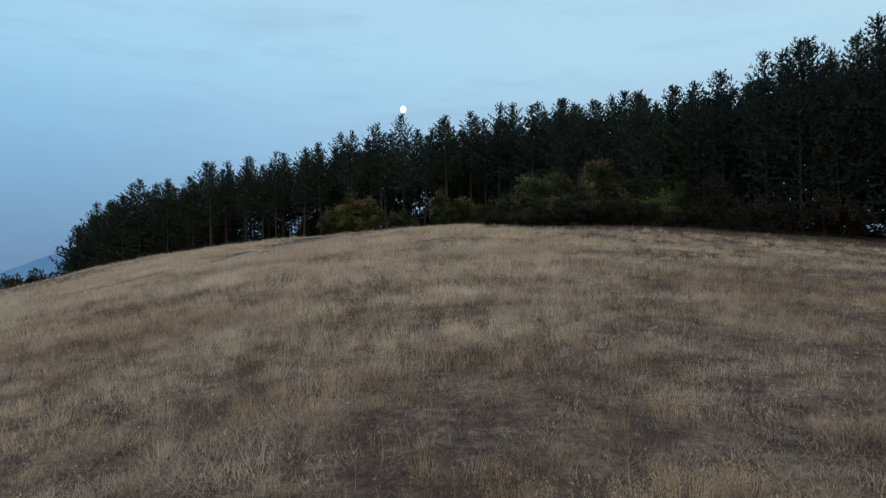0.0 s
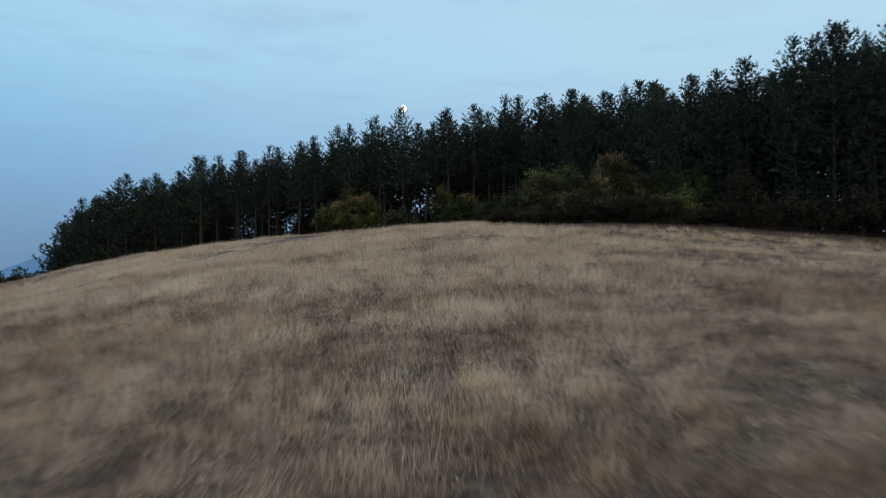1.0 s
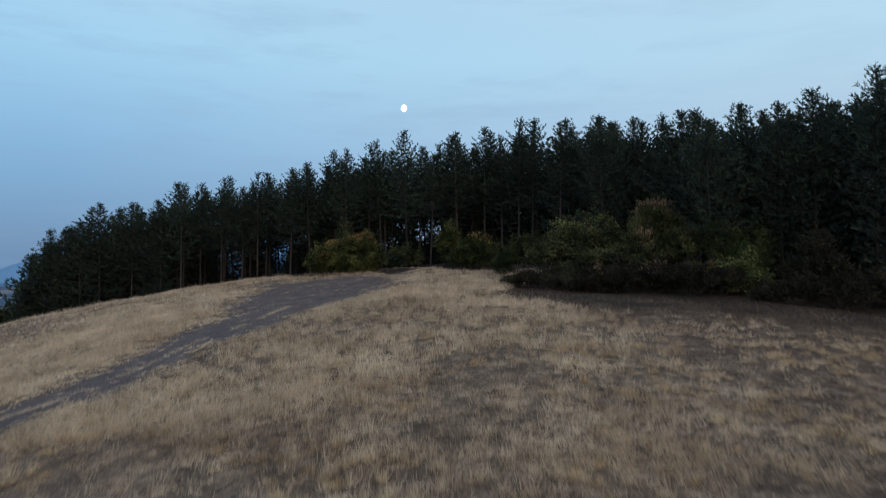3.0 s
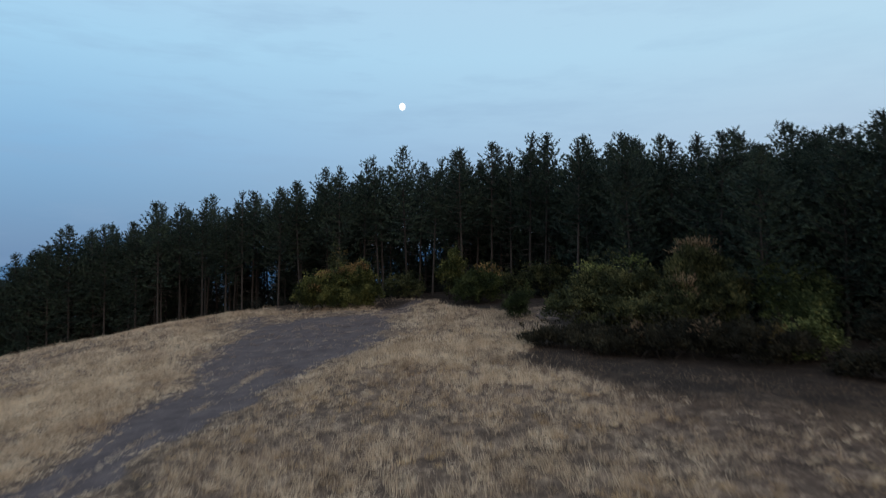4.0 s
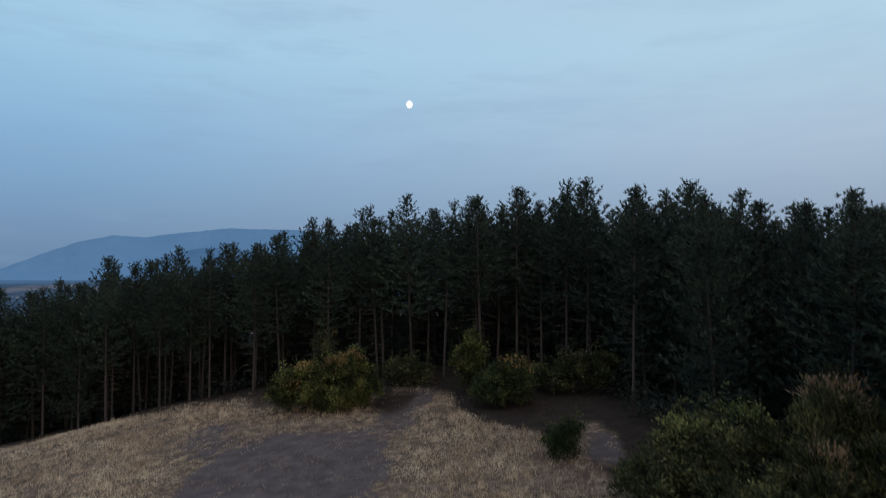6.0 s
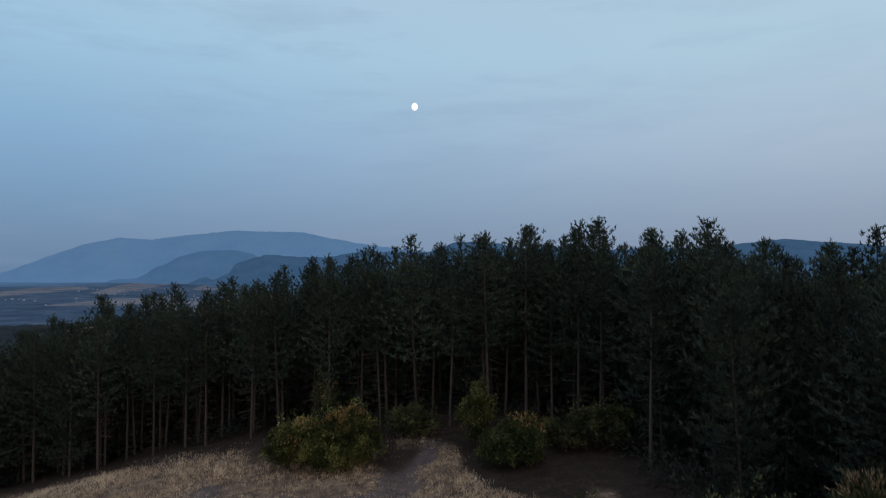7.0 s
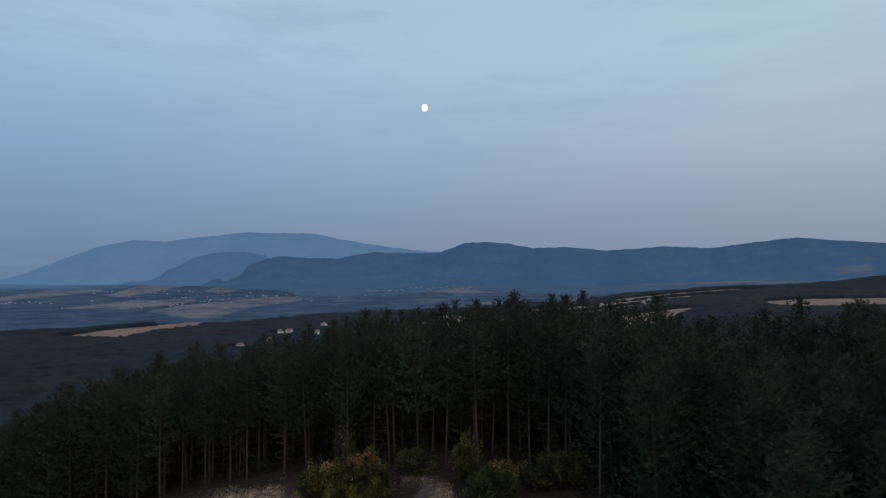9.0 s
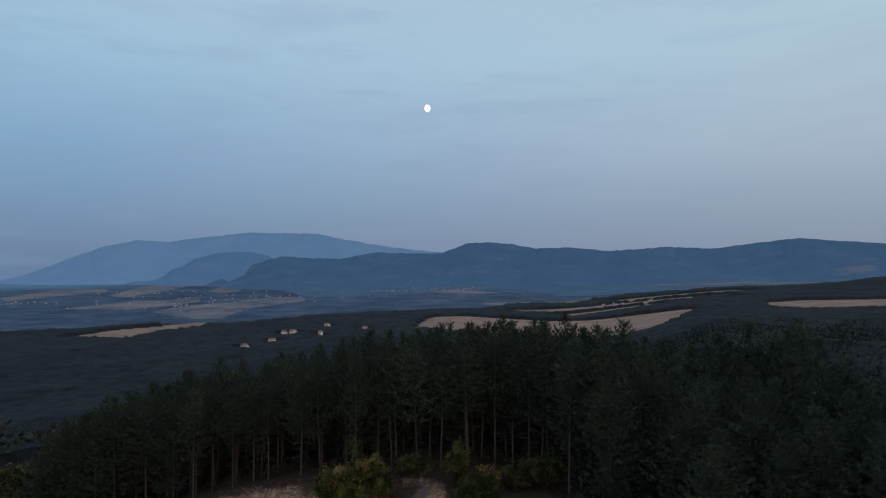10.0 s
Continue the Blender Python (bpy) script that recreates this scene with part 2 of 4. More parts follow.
    n.tree.links.new(col, shader.inputs["Base Color"])
    bumped(n, shader, n.math("MULTIPLY", v, n.math("SUBTRACT", 1.0, n.math("MULTIPLY", bare, 0.75))), 1.0, 0.12)
    return m


land = land_material()


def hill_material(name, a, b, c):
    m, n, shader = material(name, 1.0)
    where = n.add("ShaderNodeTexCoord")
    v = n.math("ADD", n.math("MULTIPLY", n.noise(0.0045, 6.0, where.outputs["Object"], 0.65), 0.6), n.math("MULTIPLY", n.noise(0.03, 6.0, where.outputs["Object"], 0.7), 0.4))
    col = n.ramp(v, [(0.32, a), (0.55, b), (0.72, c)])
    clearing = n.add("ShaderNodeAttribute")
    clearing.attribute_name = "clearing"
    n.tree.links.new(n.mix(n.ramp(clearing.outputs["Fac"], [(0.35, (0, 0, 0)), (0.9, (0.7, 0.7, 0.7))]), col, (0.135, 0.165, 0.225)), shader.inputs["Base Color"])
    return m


# the blue of aerial haze is part of these base colours
far_hills = hill_material("hazy_blue_mountain", (0.118, 0.262, 0.450), (0.136, 0.288, 0.480), (0.160, 0.310, 0.492))
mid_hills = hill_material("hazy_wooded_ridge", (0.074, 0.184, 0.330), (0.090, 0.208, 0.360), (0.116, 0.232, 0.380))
near_hills = hill_material("hazy_blue_ridge", (0.036, 0.105, 0.205), (0.052, 0.136, 0.242), (0.096, 0.178, 0.275))


def plain_material(name, colour, rough=0.8):
    m, n, shader = material(name, rough)
    where = n.add("ShaderNodeTexCoord")
    f = n.noise(3.0, 4.0, where.outputs["Object"])
    dim = tuple(0.75 * k for k in colour)
    n.tree.links.new(n.ramp(f, [(0.35, dim), (0.65, colour)]), shader.inputs["Base Color"])
    return m


plaster = plain_material("pale_plaster", (0.66, 0.68, 0.70))
far_plaster = plain_material("dull_blue_plaster", (0.30, 0.34, 0.41))
roof_tile = plain_material("roof_tile", (0.24, 0.16, 0.13))

window_glass = plain_material("window_glass", (0.03, 0.035, 0.045), 0.2)

# ---- helpers for meshes ----


def mesh_from(name, verts, faces, mat, soft_shade=False):
    """A mesh from arrays: faces has one row for each triangle or quad."""
    me = bpy.data.meshes.new(name)
    verts, faces = np.asarray(verts, np.float32), np.asarray(faces, np.int32)
    k = faces.shape[1]
    me.vertices.add(len(verts))
    me.vertices.foreach_set("co", verts.ravel())
    me.loops.add(faces.size)
    me.loops.foreach_set("vertex_index", faces.ravel())
    me.polygons.add(len(faces))
    me.polygons.foreach_set("loop_start", np.arange(0, faces.size, k, dtype=np.int32))
    me.update(calc_edges=True)
    if soft_shade:
        me.polygons.foreach_set("use_smooth", np.ones(len(faces), bool))
    me.materials.append(mat)
    return me


def part(name, me, parent, label=""):
    ob = new(name, me)
    ob.parent = parent
    return tagged(ob, label)


def thing(name, label, category, at=(0, 0, 0), group=""):
    ob = new(name)
    ob.location = at
    ob.empty_display_size = 0.2
    return tagged(ob, label, category, group)


def tubes(lines, sides=4):
    """Tapered tubes along polylines of (x, y, z, radius), as one set of quads."""
    verts, faces, base = [], [], 0
    for line in lines:
        line = np.asarray(line, float)
        ang = np.arange(sides) * 2 * np.pi / sides
        for i, (x, y, z, r) in enumerate(line):
            d = line[min(i + 1, len(line) - 1), :3] - line[max(i - 1, 0), :3]
            d /= np.linalg.norm(d) + 1e-9
            a = np.cross(d, (0.0, 1.0, 0.0) if abs(d[2]) > 0.6 else (0.0, 0.0, 1.0))
            a /= np.linalg.norm(a) + 1e-9
            b = np.cross(d, a)
            verts.append(np.array((x, y, z)) + r * (np.cos(ang)[:, None] * a + np.sin(ang)[:, None] * b))
        for i in range(len(line) - 1):
            for j in range(sides):
                k = (j + 1) % sides
                faces.append((base + i * sides + j, base + i * sides + k, base + (i + 1) * sides + k, base + (i + 1) * sides + j))
        base += len(line) * sides
    return np.concatenate(verts), np.array(faces)


def blades(c, v, length, width, rng):
    """Leaf shaped quads: from each point c along the unit way v."""
    n = len(c)
    p = np.cross(v, rng.normal(size=(n, 3)))
    p /= np.linalg.norm(p, axis=1)[:, None] + 1e-9
    length, width = np.broadcast_to(length, n)[:, None], np.broadcast_to(width, n)[:, None]
    mid = c + v * length * 0.5
    verts = np.stack([c, mid + p * width * 0.5, c + v * length, mid - p * width * 0.5], 1).reshape(-1, 3)
    return verts, np.arange(4 * n).reshape(n, 4)


def unit(v):
    return v / (np.linalg.norm(v, axis=-1, keepdims=True) + 1e-9)


# ---- the land ----
HILL = (0.402, 0.04436, 0.1258, -0.007756, 0.00015974, -0.00041796, 0.00010584, 0.000016784)
RINGS = np.log([60.0, 120.0, 300.0, 700.0, 1500.0, 2500.0, 4700.0])
FALL = {
    "west": (-12.0, -18.0, -48.0, -95.0, -100.0, -80.0, -38.0),
    "mid": (0.0, -8.0, -34.0, -75.0, -84.0, -74.0, -42.0),
    "east": (4.0, 2.0, -9.0, -25.0, -50.0, -48.0, -36.0),
}


def smooth(a, b, v):
    u = np.clip((v - a) / (b - a), 0, 1)
    return u * u * (3 - 2 * u)


def grain(x, y, size, seed=0):
    """Smooth random values from 0 to 1 on the plan, with lumps about as large as size."""
    u, v = np.asarray(x, float) / size, np.asarray(y, float) / size
    i, j = np.floor(u).astype(np.int64), np.floor(v).astype(np.int64)
    fu, fv = u - i, v - j
    fu, fv = fu * fu * (3 - 2 * fu), fv * fv * (3 - 2 * fv)

    def at(a, b):
        h = (a * 374761393 + b * 668265263 + seed * 974634533) & 0x7FFFFFFF
        h = ((h ^ (h >> 13)) * 1274126177) & 0x7FFFFFFF
        return ((h ^ (h >> 16)) & 0xFFFF) / 65535.0

    low = at(i, j) * (1 - fu) + at(i + 1, j) * fu
    high = at(i, j + 1) * (1 - fu) + at(i + 1, j + 1) * fu
    return low * (1 - fv) + high * fv


def terrain(x, y):
    """Height of the land: a grassy hill on which the walk begins, and the valley round it."""
    x, y = np.asarray(x, float), np.asarray(y, float)
    xc = np.clip(x, -52, 36)
    brow = np.interp(x, (-52, -40, -30, -15, 0, 8, 16, 36), (66, 65, 67, 76, 80, 70, 56, 46))
    over = np.maximum(y - brow + 8, 0)
    yc = np.maximum(np.where(over > 0, brow - 8 + 8 * np.tanh(over / 8), y), -14)
    c = HILL
    hill = c[0] + c[1] * xc + c[2] * yc + c[3] * xc * xc + c[4] * xc * yc + c[5] * yc * yc + c[6] * xc * xc * yc + c[7] * xc ** 3
    out = np.hypot(x - xc, np.maximum(y - brow, 0) * np.interp(x, (-10, 10), (0.6, 0.3)) + np.maximum(-14 - y, 0))
    hill = hill - 0.13 * out - 0.0012 * out * out * (out < 60) - (out >= 60) * (0.144 * out - 4.32)
    r = np.hypot(x, y - 10.0)
    az = np.degrees(np.arctan2(x, y - 10.0))
    lr = np.log(np.maximum(r, 61.0))
    west, mid, east = (np.interp(lr, RINGS, FALL[k]) for k in ("west", "mid", "east"))
    far = west + (mid - west) * smooth(-20, 2, az) + (east - mid) * smooth(6, 22, az)
    far += 70 * np.exp(-((az - 39) / 10.0) ** 2 - ((r - 2250) / 230) ** 2)
    far += 26 * np.exp(-((az + 9) / 6.0) ** 2 - ((r - 900) / 160) ** 2)
    w = smooth(85, 330, r)
    z = hill * (1 - w) + far * w
    return z + 0.07 * np.sin(0.31 * x + 1.3) * np.sin(0.27 * y) + 0.05 * np.sin(0.9 * x + 0.6 * y)



# a dirt track: its middle line and half width, from the valley side up to the wood
TRACK = np.array([(-44.0, 27.0, 2.4), (-30.0, 29.0, 2.4), (-20.0, 30.2, 2.3), (-16.2, 31.2, 2.1), (-13.7, 33.4, 1.9), (-12.6, 38.0, 1.8), (-11.2, 44.0, 2.3), (-10.2, 50.0, 3.0), (-9.6, 55.0, 4.8), (-9.5, 59.5, 5.1), (-9.0, 61.5, 4.6), (-5.8, 64.2, 1.35), (-5.15, 66.2, 1.1), (-4.6, 68.5, 0.95), (-3.5, 71.5, 0.7), (-3.5, 74.0, 0.6), (-2.6, 82.0, 1.1), (-1.5, 100.0, 1.2)])


def worn(x, y):
    return 0.66 - 0.5 * np.hypot((x - 5.6) / 1.5, (y - 61.8) / 4.6) ** 2


def track_raw(x, y):
    """Over 0.5 on the track, falling by 0.55 for each metre off its edge."""
    t = np.linspace(0, 1, 160) * (len(TRACK) - 1)
    mx, my, mw = (np.interp(t, np.arange(len(TRACK)), TRACK[:, i]) for i in range(3))
    best = np.full(np.shape(x), -9.0)
    for a, b, w in zip(mx, my, mw):
        best = np.maximum(best, 0.5 + (w - np.hypot(x - a, y - b)) * 0.55)
    # worn places: between the sapling and the thicket, and where the track widens below the hawthorn
    best = np.maximum(best, worn(x, y))
    return np.maximum(best, 0.56 - 0.5 * np.hypot((x + 14.6) / 3.2, (y - 66.0) / 3.4) ** 2)


def track_amount(x, y):
    """1 on the bare soil of the track, falling to 0 in the grass."""
    best = track_raw(x, y)
    ragged = (grain(x, y, 2.2, 4) - 0.5) * 0.7 + (grain(x, y, 0.8, 5) - 0.5) * 0.5
    return np.clip(best + ragged * (best > -0.6), 0, 1)


# the wood's edge: x and the y at which the first stems stand
EDGE = ((-50, -45, -38, -30, -22, -14, -4, 3, 8, 11, 15, 18, 22, 28, 36, 60), (86, 83, 80, 79, 78.3, 77.6, 76.5, 75.5, 71, 63, 59, 53, 48, 45, 42.5, 38))


def barren(x, y):
    """Where the sward is thin and the ground darker: the east side of the hill."""
    return np.clip(0.4 * smooth(-2.0, 7.0, x) * (1 - smooth(6, 24, y)) + 0.85 * smooth(1.5, 11.0, x) * smooth(6, 26, y) * (1 - smooth(50, 54, y)), 0, 1)


# where the sward ends: against the wood's west part (x, y), against the thicket (y, x; then x, y)
SWARD_WEST = ((-50, -38, -30, -22, -14, -8, -6, -5), (80, 75, 73.5, 73.0, 72.6, 70.5, 72, 77))
SWARD_EAST = ((44, 46, 48, 51, 54, 59, 61.5, 63, 65, 68, 73, 76), (5.0, 3.4, 2.2, 2.6, 5.0, 5.0, 4.6, 3.2, 1.2, -1.1, -2.7, -3.0))
THICKET_FOOT = ((1, 2, 4, 6, 9, 12, 16, 20, 24, 40), (50.4, 49.0, 46.6, 44.0, 41.6, 40.2, 39.4, 39.0, 38.6, 35.0))


def litter_shade_amount(x, y):
    """1 under the pines and the thicket at their edge, where the litter's dark colour also carries their shade."""
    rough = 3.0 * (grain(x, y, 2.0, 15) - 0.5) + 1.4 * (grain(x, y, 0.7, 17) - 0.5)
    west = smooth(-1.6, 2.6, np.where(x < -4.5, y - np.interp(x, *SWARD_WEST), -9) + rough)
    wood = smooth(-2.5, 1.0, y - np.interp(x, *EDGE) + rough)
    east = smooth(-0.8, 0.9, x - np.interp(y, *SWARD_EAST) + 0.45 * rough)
    # reaches out past the thicket to darken its dim foot by colour
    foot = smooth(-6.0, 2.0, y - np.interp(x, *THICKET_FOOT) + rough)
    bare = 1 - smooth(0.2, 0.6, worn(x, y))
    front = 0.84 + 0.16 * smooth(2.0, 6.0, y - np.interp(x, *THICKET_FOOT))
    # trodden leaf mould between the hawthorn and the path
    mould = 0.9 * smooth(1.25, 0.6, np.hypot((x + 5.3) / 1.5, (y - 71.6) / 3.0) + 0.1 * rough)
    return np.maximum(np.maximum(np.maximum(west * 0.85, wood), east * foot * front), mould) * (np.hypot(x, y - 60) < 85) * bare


# stubble fields in the valley: middle x, y, half length, half width, turn in degrees
FIELDS = [(410, 1720, 260, 60, 10), (620, 1950, 200, 60, 20), (200, 2000, 150, 50, 0), (330, 1560, 120, 40, 20)]
OUTLINED = [
    [(-99, 1228), (-87, 1554), (4, 1558), (253, 1319), (403, 1260), (403, 1200), (269, 905), (204, 795), (142, 997)],
    [(628, 1448), (738, 1521), (926, 1534), (1065, 1504), (860, 1217), (696, 1157), (505, 1012), (488, 1099)],
    [(-772, 1245), (-742, 1397), (-614, 1578), (-588, 1492), (-636, 1326), (-625, 1216)],
]


PLAIN_FIELDS = [
    [(-1390, 2580), (-1620, 3290), (-1700, 3960), (-1530, 4330), (-1450, 3540), (-1310, 2800), (-1270, 2460)],
    [(-1190, 1950), (-1130, 2270), (-980, 2460), (-910, 2280), (-930, 1980), (-1050, 1880)],
    [(-870, 1840), (-880, 2050), (-820, 2250), (-730, 2510), (-600, 2480), (-550, 2290), (-630, 2020), (-630, 1820), (-610, 1680), (-670, 1640), (-780, 1750)],
    [(-1670, 2360), (-1830, 2890), (-1670, 3070), (-1510, 2780), (-1560, 2490), (-1550, 2220)],
    [(-1120, 2890), (-1270, 3530), (-1160, 3520), (-1000, 2940), (-980, 2680)],
]
FAR_FIELDS = [
    (20, 3200, 140, 90, 0), (-30, 2750, 90, 160, 30), (1250, 2900, 420, 150, 10), (1950, 3000, 300, 130, 0),
]


def inside(x, y, corners):
    hit = np.zeros(np.shape(x), bool)
    for (ax, ay), (bx, by) in zip(corners, corners[1:] + corners[:1]):
        if ay != by:
            hit ^= ((ay > y) != (by > y)) & (x < (bx - ax) * (y - ay) / (by - ay) + ax)
    return hit


def field_amount(x, y):
    best = np.zeros(np.shape(x))
    for cx, cy, a, b, turn in FIELDS + FAR_FIELDS:
        c, s = math.cos(radians(turn)), math.sin(radians(turn))
        u, v = (x - cx) * c + (y - cy) * s, (y - cy) * c - (x - cx) * s
        best = np.maximum(best, np.clip(1.7 - 1.2 * np.maximum(np.abs(u) / a, np.abs(v) / b), 0, 1))
    for corners in OUTLINED + PLAIN_FIELDS:
        soft = sum(inside(x + dx, y + dy, corners) * 0.2 for dx, dy in ((0, 0), (8, 8), (-8, 8), (8, -8), (-8, -8)))
        best = np.maximum(best, soft)
    return best


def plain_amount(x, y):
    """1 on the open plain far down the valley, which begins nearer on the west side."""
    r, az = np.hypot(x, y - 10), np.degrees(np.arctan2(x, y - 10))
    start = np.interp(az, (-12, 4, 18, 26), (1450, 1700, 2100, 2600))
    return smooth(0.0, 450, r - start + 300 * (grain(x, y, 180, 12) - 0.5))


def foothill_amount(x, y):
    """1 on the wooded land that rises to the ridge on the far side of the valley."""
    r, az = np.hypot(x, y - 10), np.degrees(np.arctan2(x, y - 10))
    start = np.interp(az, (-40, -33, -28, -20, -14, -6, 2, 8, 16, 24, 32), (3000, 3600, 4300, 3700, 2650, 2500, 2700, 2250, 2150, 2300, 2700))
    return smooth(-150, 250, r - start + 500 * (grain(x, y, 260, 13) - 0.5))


def build_ground():
    view = np.arange(-48, 48, 0.3)
    rest = np.arange(48, 312, 2.0)
    ang = np.radians(np.concatenate([view, rest]))
    rad = np.concatenate([np.arange(0.0, 75, 0.65), np.geomspace(75, 900, 80), np.geomspace(915, 4850, 120)])
    cx, cy = 0.0, -3.0
    R, A = np.meshgrid(rad, ang, indexing="ij")
    x, y = cx + R * np.sin(A), cy + R * np.cos(A)
    x, y = x.ravel(), y.ravel()
    tr = track_amount(x, y)
    near = np.clip(1 - np.hypot(x, y - 35) / 90, 0, 1)
    z = terrain(x, y) - 0.10 * tr
    z += near * 0.022 * (4 * grain(x, y, 1.6, 7) - 2)
    na, nr = len(ang), len(rad)
    i, j = np.meshgrid(np.arange(nr - 1), np.arange(na), indexing="ij")
    k = (j + 1) % na
    quads = np.stack([i * na + j, i * na + k, (i + 1) * na + k, (i + 1) * na + j], -1).reshape(-1, 4)
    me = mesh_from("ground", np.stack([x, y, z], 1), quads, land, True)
    r = np.hypot(x, y - 10)
    fields = field_amount(x, y)
    wood = smooth(95, 130, r) * (1 - fields)
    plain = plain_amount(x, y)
    for name, value in (("litter_shade", litter_shade_amount(x, y)), ("barren", barren(x, y) * (r < 90)), ("track", tr), ("wood", wood), ("plain", plain), ("hazy_foothill", foothill_amount(x, y)), ("far_haze", smooth(2900, 4500, r) * smooth(-22, -31, np.degrees(np.arctan2(x, y - 10)))), ("field", fields)):
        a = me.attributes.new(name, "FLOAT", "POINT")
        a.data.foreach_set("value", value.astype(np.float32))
    return tagged(new("ground", me), "dry grassy hill falling to a wide wooded valley", "ground", kind="structure")


build_ground()

# ---- mountains on the skyline: bearing in degrees and rise over run of the crest ----
FAR_CREST = [(-40.19, -0.0252), (-35.45, -0.0114), (-33.74, -0.0033), (-31.97, 0.0102), (-28.81, 0.0326), (-26.46, 0.0413), (-24.22, 0.0394), (-21.69, 0.046), (-17.75, 0.0538), (-15.5, 0.0524), (-12.73, 0.0518), (-10.38, 0.0435), (-8.01, 0.0359), (-4.18, 0.0271), (-1.29, 0.0217), (5.88, 0.0031)]
SPUR_CREST = [(-33.38, -0.0285), (-28.98, -0.0177), (-25.56, -0.0033), (-23.75, 0.0089), (-20.44, 0.0246), (-18.02, 0.0254), (-16.27, 0.0189), (-12.73, 0.0088), (-6.11, -0.0037), (1.1, -0.0214)]
MID_CREST = [(-26.23, -0.0353), (-22.53, -0.0211), (-19.48, -0.0043), (-17.26, 0.0108), (-15.5, 0.0197), (-13.66, 0.0163), (-10.86, 0.0152), (-7.68, 0.0241), (-2.35, 0.0219), (0.16, 0.0375), (2.09, 0.038), (3.76, 0.0352), (5.89, 0.0281), (8.25, 0.0293), (11.93, 0.0235), (16.37, 0.028), (19.77, 0.0246), (23.02, 0.0312), (25.92, 0.0367), (29.02, 0.0308), (31.36, 0.0269), (37.04, 0.015), (42.36, -0.0021)]


def mountain(name, label, crest, run, foot, mat, seed):
    """A mountain chain: a crest with spurs and gullies that falls towards the valley."""
    rng = np.random.RandomState(seed)
    az = np.arange(crest[0][0], crest[-1][0], 0.12)
    rise = np.interp(az, [c[0] for c in crest], [c[1] for c in crest])
    rise = rise + 0.0006 * np.interp(az, np.arange(az[0], az[-1] + 0.3, 0.3), rng.uniform(-1, 1, len(np.arange(az[0], az[-1] + 0.3, 0.3))))
    steps = np.linspace(0, 1, 26)
    ph = rng.uniform(0, 6.3, 6)
    verts = []
    for s in steps:
        r = run + (foot - run) * s
        gully = sum(np.sin(az * f + p + 5 * s * math.cos(p) + 1.5 * np.sin(az * 0.7 + 6 * s + p)) / (1 + 0.3 * i) for i, (f, p) in enumerate(zip((0.6, 1.1, 1.9, 3.1), ph))) * 0.06 * math.sin(math.pi * s)
        z = (26 + rise * run) * (1 - s) ** (1.25) + -75 * (1 - (1 - s) ** 1.25) + 120 * gully * (1 - s)
        a = np.radians(az)
        verts.append(np.stack([r * np.sin(a), 10 + r * np.cos(a), z], 1))
    n = len(az)
    i, j = np.meshgrid(np.arange(len(steps) - 1), np.arange(n - 1), indexing="ij")
    q = np.stack([i * n + j, i * n + j + 1, (i + 1) * n + j + 1, (i + 1) * n + j], -1).reshape(-1, 4)
    me = mesh_from(name, np.concatenate(verts), q[:, ::-1], mat, True)
    # stubble on the gentle lower slopes at the ridge's east end
    u, w = np.meshgrid(az, steps)
    strips = (0.6 * grain(u + 3 * w, w * 60 - 0.5 * u, 2.4, 61) + 0.4 * grain(u, w * 60, 0.8, 62) - 0.55) * 4 + 0.5
    open_slope = np.clip(strips, 0, 1) * smooth(25.5, 29.5, u) * smooth(0.2, 0.4, w)
    a = me.attributes.new("clearing", "FLOAT", "POINT")
    a.data.foreach_set("value", open_slope.ravel().astype(np.float32))
    return tagged(new(name, me), label, "mountain", kind="structure")


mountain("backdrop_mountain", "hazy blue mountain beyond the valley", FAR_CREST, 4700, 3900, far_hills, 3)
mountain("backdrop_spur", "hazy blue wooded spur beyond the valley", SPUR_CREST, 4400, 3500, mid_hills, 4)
mountain("backdrop_ridge", "wooded ridge beyond the valley, dark blue with haze", MID_CREST, 4100, 3050, near_hills, 5)


MOON = (-0.0559, 0.9705, 0.2343)


def build_moon():
    m = bpy.data.materials.new("moonlight")
    m.use_nodes = True
    n = Nodes(m.node_tree)
    e = n.add("ShaderNodeEmission", Strength=1.6)
    where = n.add("ShaderNodeTexCoord")
    col = n.ramp(n.noise(0.05, 3.0, where.outputs["Object"]), [(0.35, (0.92, 0.88, 0.80)), (0.6, (1.0, 0.98, 0.94))])
    n.tree.links.new(col, e.inputs[0])
    end = n.add("ShaderNodeOutputMaterial")
    n.link(e, 0, end, 0)
    bm = bmesh.new()
    bmesh.ops.create_uvsphere(bm, u_segments=24, v_segments=16, radius=22.0)
    me = bpy.data.meshes.new("moon")
    bm.to_mesh(me)
    bm.free()
    me.materials.append(m)
    ob = new("moon", me)
    ob.location = Vector((0, 10, 20)) + 4400 * Vector(MOON)
    ob.scale = (0.88, 1.0, 1.08)
    return tagged(ob, "bright white nearly full moon in the dusk sky", "moon")


build_moon()

# ---- pines ----


def spikes(c, v, length, width, rng):
    """Needle bunches: slim triangles that start wide at c and run out along the unit way v."""
    n = len(c)
    p = np.cross(v, rng.normal(size=(n, 3)))
    p = unit(p) * (np.broadcast_to(width, n) * 0.5)[:, None]
    tip = c + v * np.broadcast_to(length, n)[:, None]
    return np.stack([c - p, c + p, tip], 1).reshape(-1, 3), np.arange(3 * n).reshape(n, 3)


